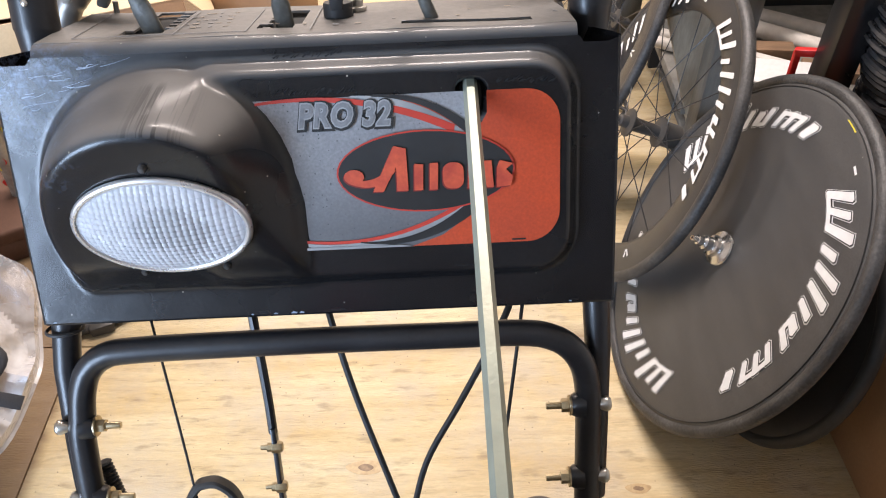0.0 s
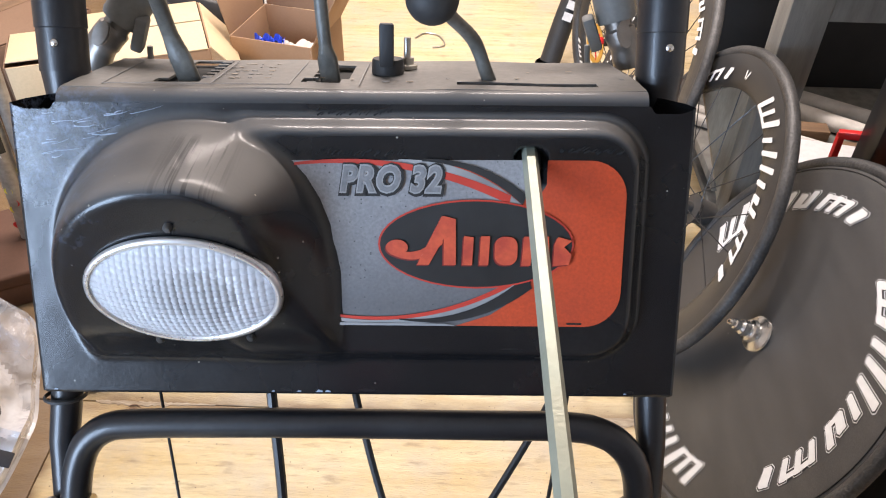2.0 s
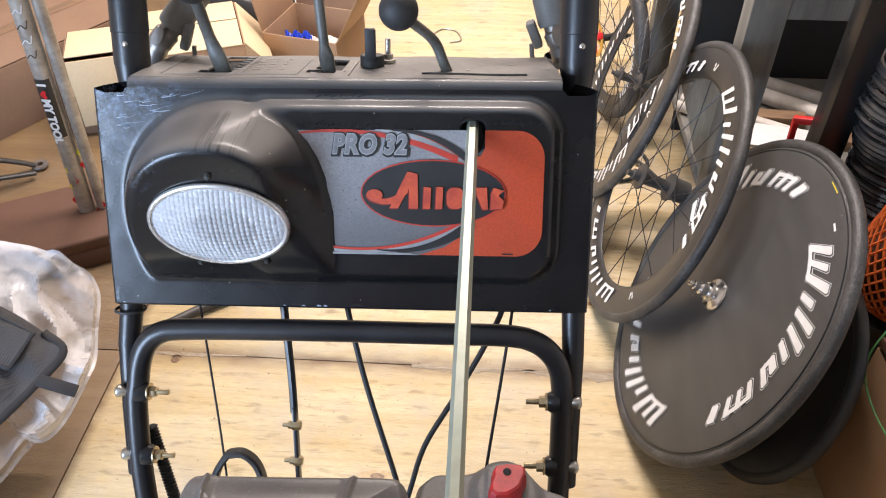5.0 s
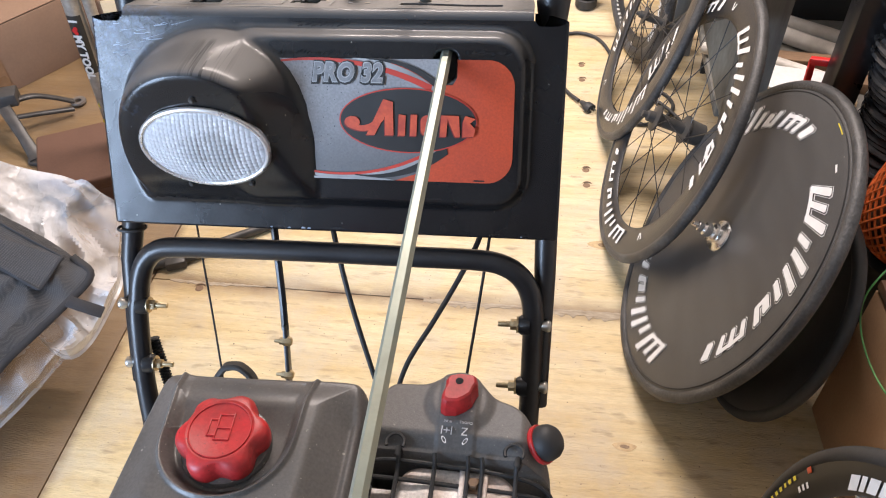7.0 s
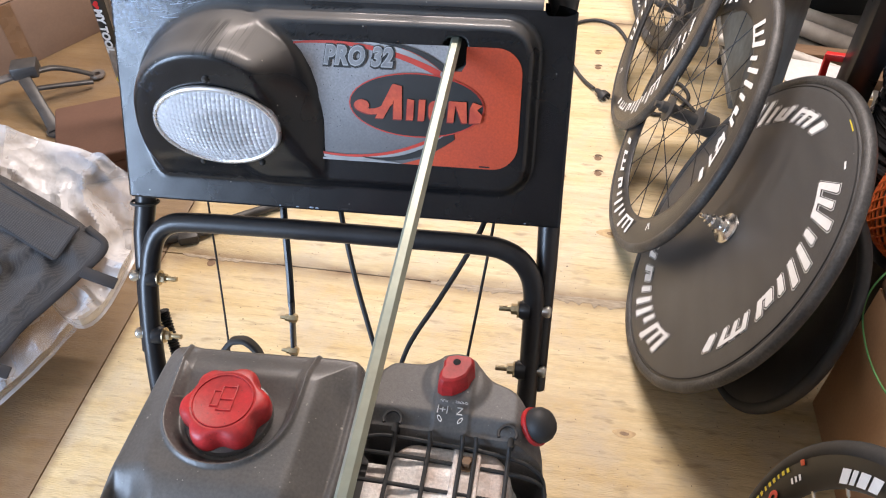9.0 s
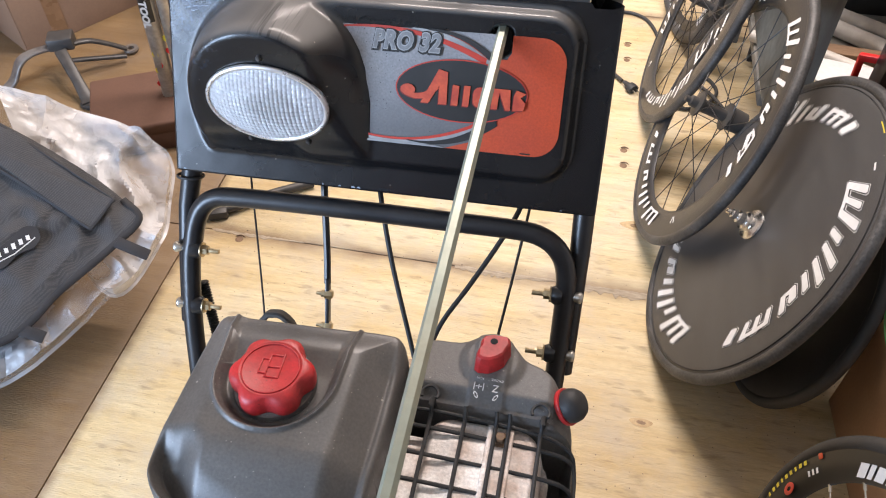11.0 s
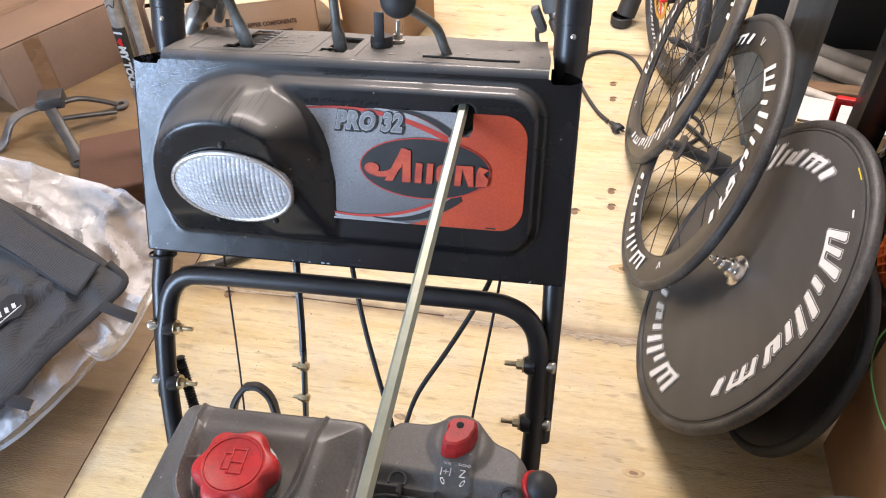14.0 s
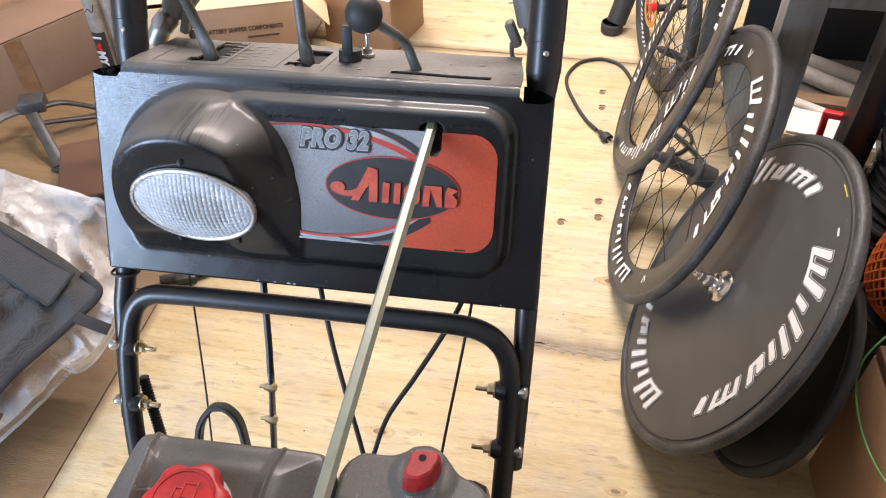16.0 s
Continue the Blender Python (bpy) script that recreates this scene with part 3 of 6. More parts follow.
# ---- the room ----
ROOM = (-2.6, 2.4, -2.8, 4.2, 2.5)      # x and y from, to; height
x0, x1, y0, y1, top = ROOM
tagged(part("ground", span((x0 - 0.3, y0 - 0.3, -0.2), (x1 + 0.3, y1 + 0.3, -0.024), 0), OLD_WOOD), kind="structure")
# unseen ceiling and walls close the room; their pale tone adds bounced light
tagged(part("ceiling", span((x0 - 0.1, y0 - 0.1, top), (x1 + 0.1, y1 + 0.1, top + 0.1), 0), WALL_PAINT), kind="structure")
tagged(part("wall_north", span((x0 - 0.1, y1, -0.02), (x1 + 0.1, y1 + 0.1, top), 0), WALL_PAINT), kind="structure")
# unseen wall, toned darker so that the dash panel reflects less
tagged(part("wall_south", span((x0 - 0.1, y0 - 0.1, -0.02), (x1 + 0.1, y0, top), 0), DIM_REFLECTED_WALL), kind="structure")
tagged(part("wall_west", span((x0 - 0.1, y0, -0.02), (x0, y1, top), 0), WALL_PAINT), kind="structure")
tagged(part("wall_east", span((x1, y0, -0.02), (x1 + 0.1, y1, top), 0), WALL_PAINT), kind="structure")
FLOOR = thing("floor", label="worn pale plywood sheet floor with knots and seams", category="floor", kind="structure")


# ---- the snow blower ----
BLOWER = thing("snow_blower", Matrix.Translation((0.03, 0.0, 0.0)),
               "black snow blower with orange-and-silver dashboard decal and headlight", "snow blower")
PB = Vector((-0.238, 0.089, 0.741))
PR, PU, PN = Vector((0.99965, 0.02276, 0.01328)), Vector((-0.02231, 0.46275, 0.88621)), Vector((0.01403, -0.88619, 0.46310))
PANEL = Matrix((PR, PU, PN)).transposed().to_4x4()
PANEL.translation = PB


def on_panel(r, u, w):
    return PB + PR * r + PU * u + PN * w


PW, PH = 0.5275, 0.250
DOME = [(.046, .030), (.030, .08), (.026, .115), (.030, .148), (.044, .18), (.07, .207), (.105, .224), (.14, .229), (.172, .226), (.20, .213),
        (.225, .193), (.242, .16), (.250, .12), (.252, .07), (.252, .030)]


def softened(poly, steps=6):
    return [(p.x, p.y) for p in smooth_path([(x, y, 0) for x, y in poly], steps)]


DOME = softened(DOME)


def inside_distance(poly, X, Y):
    """How far grid points lie inside a closed outline (minus: outside)."""
    P = np.array(poly)
    Q = np.roll(P, -1, 0)
    best = np.full(X.shape, 9.0)
    odd = np.zeros(X.shape, bool)
    for (ax, ay), (bx, by) in zip(P, Q):
        dx, dy = bx - ax, by - ay
        t = np.clip(((X - ax) * dx + (Y - ay) * dy) / (dx * dx + dy * dy), 0, 1)
        best = np.minimum(best, np.hypot(X - ax - t * dx, Y - ay - t * dy))
        if ay != by:
            odd ^= ((ay > Y) != (by > Y)) & (X < (bx - ax) * (Y - ay) / (by - ay) + ax)
    return np.where(odd, best, -best)


def ease(t):
    t = np.clip(t, 0, 1)
    return t * t * (3 - 2 * t)


def panel_heights(R, U):
    """The pressed sheet: a raised field, a domed hood over the lamp and a slot for the crank rod."""
    field = rounded(.345, .201, .042, 8, .3205, .1325)
    w = .017 * ease(inside_distance(field, R, U) / .0135)
    d = inside_distance(DOME, R, U)
    flank = ease((R - .165) / .06) * ease((.180 - U) / .075)                     # a lower, rounder flank beside the lamp
    x = np.clip(d / (.044 + .024 * flank), 0, 1)
    full = .8 - .55 * flank
    hood = np.where(d > 0, (full * x + (1 - full) * (1 - (1 - x) ** 2)) * (.101 - .043 * flank) * ease(d / .010 + .08), 0)
    hood = np.where(d > 0, hood + w * flank * (1 - hood / .101), 0)                      # the flank rises from the raised field
    face = .0835 - .5226 * (.166 - U) - .018 * ease((.072 - U) / .042)          # the upright face that holds the lamp
    k = .011
    h = np.clip(.5 + .5 * (face - hood) / k, 0, 1)
    lip = face * (1 - h) + hood * h - k * h * (1 - h)
    k2 = .014 * np.clip(hood / .025, 0, 1)
    w = np.where(d > 0, .5 * (w + lip + np.sqrt((w - lip) ** 2 + k2 ** 2)), w)
    slot = inside_distance(rounded(.025, .034, .010, 5, .400, .193), R, U)
    return np.where(slot > 0, w - .022 * ease(slot / .003), w)


def front_panel():
    cols, rows = 330, 156
    R, U = np.meshgrid(np.linspace(0.003, PW - .003, cols), np.linspace(0.003, .2400, rows))
    W = panel_heights(R, U)
    d0 = inside_distance(rounded(.31, .17, .04, 6, .3205, .1325), R, U)           # the decal's field stays flat
    for _ in range(2):
        W[1:-1, 1:-1] = .4 * W[1:-1, 1:-1] + .15 * (W[:-2, 1:-1] + W[2:, 1:-1] + W[1:-1, :-2] + W[1:-1, 2:])
    near = np.clip(inside_distance(DOME, R, U) / .01 + 1.2, 0, 1)[1:-1, 1:-1]          # the hood is drawn softly out of the sheet
    for _ in range(15):
        soft = .4 * W[1:-1, 1:-1] + .15 * (W[:-2, 1:-1] + W[2:, 1:-1] + W[1:-1, :-2] + W[1:-1, 2:])
        W[1:-1, 1:-1] = W[1:-1, 1:-1] * (1 - near) + soft * near
    dents = np.sin(R * 61 + 3 * np.sin(U * 37)) * np.sin(U * 83 + 2 * np.sin(R * 29)) + .6 * np.sin(R * 143 + U * 57) * np.sin(U * 171 - R * 31)
    W[2:-2, 2:-2] += .00007 * dents[2:-2, 2:-2] * (d0 < 0)[2:-2, 2:-2]
    notch = np.minimum(R, PW - R)
    U2 = np.minimum(U, .2345 + .004 * np.clip((.012 - notch) / .012, 0, 1) + .012 * ease((notch - .031) / .009))
    bm = sheet(cols, rows, lambda i, j: on_panel(R[j, i], U2[j, i], W[j, i]))
    # the bottom hem, the slanting side flanges and the rolled top edge
    def strip(f, n, across):
        return sheet(n, len(across), lambda i, j: f(i / (n - 1), across[j]))
    hem = [(.003, 0), (.0008, -.0012), (0, -.004), (.001, -.016)]
    parts = [strip(lambda t, c: on_panel(.003 + t * (PW - .006), c[0], c[1]), 24, hem)]
    for s in (0, 1):
        side = [(.003, 0), (.0008, -.001), (0, -.004), (.004, -.018), (.016, -.036), (.036, -.052)]
        parts.append(strip(lambda t, c: on_panel(PW - c[0] if s else c[0], .002 + t * (.2365 + .008 * max(0, -c[1] / .05)), c[1]), 12, side))
    roll = [(.2400 + .011 * math.sin(radians(a)), -.011 * (1 - math.cos(radians(a)))) for a in (0, 10, 20, 30, 40, 50, 60, 70, 79.7)]
    parts.append(strip(lambda t, c: on_panel(.037 + t * (PW - .074), c[0], c[1]), 40, roll))
    bm = joined(bm, *parts)
    bmesh.ops.delete(bm, geom=[f for f in bm.faces if f.calc_area() < 1e-9], context="FACES")
    return bm


panel_part = part("dash_panel", front_panel(), DUST_LIT_STEEL, BLOWER, "dusty black pressed-steel dash panel with scuffed corner")


def decal(name, outline, lift, material, thickness=0.0003):
    return part(name, plate(outline, thickness, PANEL @ Matrix.Translation((0, 0, .0172 + lift))), material, panel_part, smooth=False)


def arc_band(p, q, sag, width0, width1, n=16):
    """A curved band from p to q, bulging by sag, tapering in width."""
    p, q = Vector(p), Vector(q)
    d = (q - p).normalized()
    nn = Vector((-d.y, d.x))
    up, down = [], []
    for k in range(n + 1):
        t = k / n
        c = p.lerp(q, t) + nn * sag * 4 * t * (1 - t)
        wd = width0 + (width1 - width0) * t
        up.append(tuple(c + nn * wd / 2))
        down.append(tuple(c - nn * wd / 2))
    return down + up[::-1]


left_edge = [(.2525, .069), (.2515, .12), (.2475, .150), (.240, .170), (.230, .187), (.2195, .199)]
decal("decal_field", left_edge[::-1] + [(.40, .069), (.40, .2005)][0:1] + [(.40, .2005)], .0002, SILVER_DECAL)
right = [(.330, .2005)] + [(.36, .1945), (.382, .183), (.388, .176), (.392, .174), (.408, .174), (.4125, .182), (.4125, .2005)] + [(.4455 + .028 * math.sin(radians(9 * k)), .1725 + .028 * math.cos(radians(9 * k))) for k in range(11)] + [
         (.4455 + .028 * math.cos(radians(9 * k)), .0968 - .028 * math.sin(radians(9 * k))) for k in range(11)] + [(.345, .0688), (.372, .078), (.395, .094), (.408, .112), (.411, .135), (.404, .155), (.385, .174), (.362, .187)]


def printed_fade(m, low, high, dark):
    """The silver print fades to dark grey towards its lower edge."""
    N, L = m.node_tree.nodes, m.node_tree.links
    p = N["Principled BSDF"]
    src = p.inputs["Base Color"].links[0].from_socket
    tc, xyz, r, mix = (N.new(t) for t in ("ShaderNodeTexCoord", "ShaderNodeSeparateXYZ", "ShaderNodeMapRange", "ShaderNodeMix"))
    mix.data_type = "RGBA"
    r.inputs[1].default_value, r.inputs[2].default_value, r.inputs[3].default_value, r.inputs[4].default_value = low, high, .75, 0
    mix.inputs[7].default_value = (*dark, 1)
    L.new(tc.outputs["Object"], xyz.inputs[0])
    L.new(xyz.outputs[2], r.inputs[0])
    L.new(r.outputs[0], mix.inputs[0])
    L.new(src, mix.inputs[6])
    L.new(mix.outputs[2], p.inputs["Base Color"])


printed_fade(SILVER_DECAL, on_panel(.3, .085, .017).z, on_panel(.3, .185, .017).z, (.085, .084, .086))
decal("decal_orange_field", right, .0008, ORANGE)
decal("decal_stripe", arc_band((.2215, .1965), (.385, .170), .012, .0022, .007), .0014, RED_INK)
decal("decal_stripe", arc_band((.30, .2000), (.392, .158), .010, .001, .016), .0011, PALE_SILVER)
decal("decal_stripe", arc_band((.318, .2000), (.396, .170), .008, .002, .008), .0017, DECAL_BLACK)
decal("decal_stripe", arc_band((.2528, .0735), (.394, .104), -.014, .0030, .010), .0011, PALE_SILVER)
decal("decal_stripe", arc_band((.2528, .0765), (.394, .108), -.013, .0024, .004), .0014, RED_INK)
decal("decal_stripe", arc_band((.30, .0742), (.402, .106), -.012, .001, .012), .0017, DECAL_BLACK)
decal("decal_stripe", [(.2525, .0690), (.345, .0690), (.335, .0708), (.2525, .0712)], .0020, PALE_SILVER)
decal("logo_oval_border", ellipse(.3595, .1352, .0755, .0352), .0023, RED_INK)
decal("logo_oval", ellipse(.3595, .1352, .0740, .0338), .0027, DECAL_BLACK)
# the maker's mark, as plain shapes
LOGO = (arc_band((.2925, .1300), (.3330, .1400), -.0085, .0055, .0075), ellipse(.2985, .1325, .0085, .0062, 20), [(.314, .119), (.323, .119), (.343, .155), (.333, .1575)], [(.3345, .119), (.3440, .119), (.3435, .155), (.3345, .1575)],
        [(.3490, .119), (.3565, .119), (.3575, .141), (.3500, .142)], [(.3620, .119), (.3690, .119), (.3700, .142), (.3630, .142)], rounded(.0175, .0225, .007, 4, .3825, .1305), [(.3945, .119), (.4015, .119), (.4030, .138), (.4110, .119), (.4165, .119), (.4150, .142), (.3960, .142)],
        [(.4190, .119), (.4310, .120), (.4330, .128), (.4270, .134), (.4330, .139), (.4220, .142), (.4195, .136)])
for k, shape in enumerate(LOGO):
    decal("logo_mark", [(x - .0008, y - .0008) for x, y in shape], .0030 + .00008 * k, LOGO_DARK)
    decal("logo_mark", [(x + .0002, y + .0004) for x, y in shape], .0040 + .00008 * k, LOGO_RED)
for shift, lift, material, bold in ((.0006, .0023, DECAL_BLACK, .0034), (0, .0027, PALE_SILVER, .0018), (0, .0031, LETTER, .0006)):
    part("model_lettering", writing("PRO 32", .0185, PANEL @ Matrix.Translation((.2935 + shift, .1845 - shift, .0172 + lift)) @ Matrix.Diagonal((.86, 1.05, 1, 1)), shear=0.2, bold=bold, spacing=1.10), material, panel_part, smooth=False)
decal("small_print_bar", [(.432, .0705), (.444, .0705), (.444, .0720), (.432, .0720)], .0012, DECAL_BLACK)

# the headlight in the hood: bezel, ribbed lens, reflector and three screws
LAMP = frame_of((-.0952, .0935, .8630), PR, (0, 0, 1))
lamp_part = part("headlight", joined(tube([LAMP @ Vector((.0698 * math.cos(k * math.pi / 40), .0493 * math.sin(k * math.pi / 40), .0018)) for k in range(81)], .0032, 10), plate(ellipse(0, 0, .0715, .0510, 56), .003, LAMP @ Matrix.Translation((0, 0, -.004)))), BEZEL, BLOWER, "oval headlight with ribbed clear lens in silver bezel")


def lens_dome():
    cols, rows = 217, 145
    def place(i, j):
        a, b = -1 + 2 * i / (cols - 1), -1 + 2 * j / (rows - 1)
        x, y = a * math.sqrt(1 - b * b / 2), b * math.sqrt(1 - a * a / 2)
        bulge = .012 * (1 - x * x - y * y)
        ribs = .0015 * (abs(math.sin(x * 42)) ** .7 + abs(math.sin(y * 27)) ** .7)
        return LAMP @ Vector((x * .0682, y * .0477, .002 + bulge + ribs * (1 - x * x - y * y) ** .3 if x * x + y * y < .999 else .002))
    return sheet(cols, rows, place)


part("lens", lens_dome(), LENS, lamp_part, "ribbed clear lens", smooth=True, angle=80)
part("reflector", sheet(33, 25, lambda i, j: LAMP @ Vector(((-1 + i / 16) * math.sqrt(1 - (-1 + j / 12) ** 2 / 2) * .066, (-1 + j / 12) * math.sqrt(1 - (-1 + i / 16) ** 2 / 2) * .0455,
     .0016 + .006 * ((-1 + i / 16) ** 2 + (-1 + j / 12) ** 2) / 2 - .003))), REFLECTOR, lamp_part)
for x, y in ((.001, .0595), (-.030, -.053), (.041, -.050)):
    part("screw", lathe([(0, .0022), (.002, .0018), (.0034, .0), (.0036, -.003)], 14, LAMP @ Matrix.Translation((x, y, .0015))), SHOE, lamp_part)


# pale scratches in the scuffed corner of the panel
rng = random.Random(31)
for k in range(26):
    r0, u0 = .022 + .075 * rng.random() ** 1.3, .196 + .036 * rng.random()
    if (r0 - .085) ** 2 + (u0 - .17) ** 2 < .0022:
        continue
    long, lean = rng.uniform(.006, .026), rng.uniform(.0, .32)
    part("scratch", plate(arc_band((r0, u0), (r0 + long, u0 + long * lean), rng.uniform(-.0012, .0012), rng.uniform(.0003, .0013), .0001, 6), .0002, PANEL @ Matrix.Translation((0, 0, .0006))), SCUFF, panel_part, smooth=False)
rng = random.Random(52)
for r0, u0, n, spread in ((.235, .2340, 26, .060), (.215, .2052, 40, .105), (.420, .2075, 22, .050)):
    for k in range(n):
        x, y = r0 + spread * k / n + rng.uniform(-.002, .002), u0 + rng.uniform(-.0016, .0016)
        lift = float(panel_heights(np.array([[x]]), np.array([[y]]))[0, 0])
        part("rubbed_smear", plate(arc_band((x, y - .001), (x + rng.uniform(.002, .005), y + rng.uniform(.0005, .003)), 0, rng.uniform(.0006, .0018), .0004, 3), .0002, PANEL @ Matrix.Translation((0, 0, lift + .0009))), DARK_VOID, panel_part, smooth=False)
for r0, wide in ((.192, .003), (.213, .004), (.229, .006), (.2365, .005), (.010, .004), (.485, .003)):
    part("paint_chip", plate([(r0, .0034), (r0 + wide * .4, .0034 + wide * .35), (r0 + wide, .0042), (r0 + wide * .9, .0032)], .0002, PANEL @ Matrix.Translation((0, 0, .0004))), SCUFF, panel_part, smooth=False)

# the control deck behind the panel, with its gates
DECKM = frame_of(on_panel(0, .2503, -.006), PR, Vector((0, .955, -.297)))      # x along the panel, y backwards


def control_deck():
    """A plate cut by the lever gates, as cells between break lines."""
    gates = [(.100, .137, .028, .042), (.108, .142, .042, .116), (.219, .250, .027, .042), (.226, .256, .042, .100), (.344, .456, .0200, .0310)]
    xs = sorted({.037, .4905} | {v for g in gates for v in g[:2]} | set(np.linspace(.04, .49, 46).round(4)))
    ys = sorted({.0034, .122} | {v for g in gates for v in g[2:]} | set(np.linspace(.0052, .116, 16).round(4)))
    bm = bmesh.new()
    v = {}
    def put(x, y):
        if (x, y) not in v:
            narrow = ease(max(0, y - .03) / .09)
            cx = .2638 + (x - .2638) * (1 - (.02 if x < .2638 else .035) * float(narrow))
            v[x, y] = bm.verts.new(DECKM @ Vector((cx, y, .0006 * math.sin(x * 40))))
        return v[x, y]
    for a, b in zip(xs, xs[1:]):
        for c, d in zip(ys, ys[1:]):
            mx, my = (a + b) / 2, (c + d) / 2
            if not any(g[0] < mx < g[1] and g[2] < my < g[3] for g in gates):
                bm.faces.new((put(a, c), put(b, c), put(b, d), put(a, d)))
    rim = bmesh.ops.extrude_face_region(bm, geom=bm.faces[:])
    bmesh.ops.translate(bm, vec=DECKM.to_3x3() @ Vector((0, 0, -.002)), verts=[g for g in rim["geom"] if isinstance(g, bmesh.types.BMVert)])
    return bm


deck_part = part("control_deck", control_deck(), DECK_GREY, BLOWER, "dusty grey control deck with lever gates", smooth=False)
# added near-black block that gives the gates a shaded inside
part("deck_shade_block", box((.42, .118, .05), DECKM @ Matrix.Translation((.2638, .068, -.031)), .002), DARK_VOID, BLOWER)
for k in range(6):
    part("gate_tooth", box((.009, .0045, .0018), DECKM @ Matrix.Translation((.1390, .048 + .0125 * k, -.0008)), .0003), DECK_GREY, deck_part)
for k in range(4):
    part("gate_tooth", box((.007, .0040, .0018), DECKM @ Matrix.Translation((.2270, .030 + .016 * k, -.0008)), .0003), DECK_GREY, deck_part)
rng = random.Random(4)
for k in range(34):
    x, y = ((.152 + .0075 * (k % 6), .040 + .0145 * (k // 6)) if k < 30 else (.285 + .02 * (k - 30), .03)) if k % 4 else (rng.uniform(.04, .48), rng.uniform(.03, .11))
    part("worn_marking_bar", box((rng.uniform(.002, .006), rng.uniform(.0012, .003), .0003), DECKM @ Matrix.Translation((x + rng.uniform(-.002, .002), y, .0008)) @ Matrix.Rotation(rng.uniform(-.5, .5), 4, "Z"), 0), WORN_MARK if k % 3 else GREY_INK, deck_part)
for x, y, w, h in ((.065, .062, .0010, .095), (.150, .062, .0010, .095), (.212, .062, .0010, .095), (.107, .0150, .084, .0010), (.181, .0150, .062, .0010), (.267, .062, .0010, .095)):
    part("label_edge", box((w, h, .0003), DECKM @ Matrix.Translation((x, y, .0011)), 0), GREY_INK, deck_part)


def strap(points, widths, thick, across=(1, 0, 0)):
    """A flat bar along a line, its broad side kept along one direction; widths: half, one for each point."""
    bm = bmesh.new()
    rings = []
    pts = [Vector(p) for p in points]
    for i, p in enumerate(pts):
        d = (pts[min(i + 1, len(pts) - 1)] - pts[max(i - 1, 0)]).normalized()
        a = (Vector(across) - d * d.dot(Vector(across))).normalized()
        b = d.cross(a)
        w, h = widths[i], thick[i]
        c = min(w, h) * .6
        rings.append([bm.verts.new(p + a * x + b * y) for x, y in ((w, h - c), (w - c, h), (c - w, h), (-w, h - c), (-w, c - h), (c - w, -h), (w - c, -h), (w, c - h))])
    for u, v in zip(rings, rings[1:]):
        for k in range(8):
            bm.faces.new((u[k], u[(k + 1) % 8], v[(k + 1) % 8], v[k]))
    bm.faces.new(rings[0][::-1])
    bm.faces.new(rings[-1])
    return bm


def lever(base, bend, end, knob, shape):
    """A bent control lever; shape: (share of the length, half width, half thickness) from the foot up."""
    pts = smooth_path([base, Vector(base).lerp(Vector(bend), .5), bend, Vector(bend).lerp(Vector(end), .6), end], 6)
    at = [i / (len(pts) - 1) for i in range(len(pts))]
    widths = [float(v) for v in np.interp(at, [q[0] for q in shape], [q[1] for q in shape])]
    thick = [float(v) for v in np.interp(at, [q[0] for q in shape], [q[2] for q in shape])]
    stem = part("lever", strap(pts, widths, thick), LEVER_GREY, BLOWER, "worn dark grey bent control lever", angle=50)
    if knob:
        part("knob", lathe([(.0198 * math.sin(math.pi * k / 16), -.0198 * math.cos(math.pi * k / 16)) for k in range(17)], 28, Matrix.Translation(end)), RUBBER, stem, "black ball knob")


lever((-.117, .254, .934), (-.131, .262, .985), (-.129, .238, 1.052), True, ((0, .0092, .003), (.3, .0090, .003), (.48, .0062, .0045), (1, .006, .005)))
lever((-.004, .262, .934), (-.008, .268, .980), (-.014, .290, 1.075), False, ((0, .0082, .0035), (.34, .0080, .0035), (.46, .0052, .0048), (1, .0050, .0050)))
lever((.134, .256, .934), (.112, .262, .985), (.080, .228, 1.034), True, ((0, .0055, .005), (1, .0052, .0052)))
rot = part("chute_knob", lathe([(0, .012), (.0125, .012), (.0135, .010), (.0135, 0), (.0125, -.001)], 20, Matrix.Translation((.041, .281, .944)) @ Matrix.Rotation(-.3, 4, "X")), RUBBER, BLOWER, "small black knurled knob with fin")
part("fin", box((.012, .006, .036), Matrix.Translation((.041, .277, .971)) @ Matrix.Rotation(-.25, 4, "X"), .002), RUBBER, rot)
stud = part("deck_stud", lathe([(0, .026), (.0026, .026), (.003, .025), (.003, .009), (.006, .009), (.006, .004), (.009, .003), (.009, 0)], 12, Matrix.Translation((.056, .300, .939)) @ Matrix.Rotation(-.3, 4, "X")), STEEL, BLOWER, "threaded stud with nut")

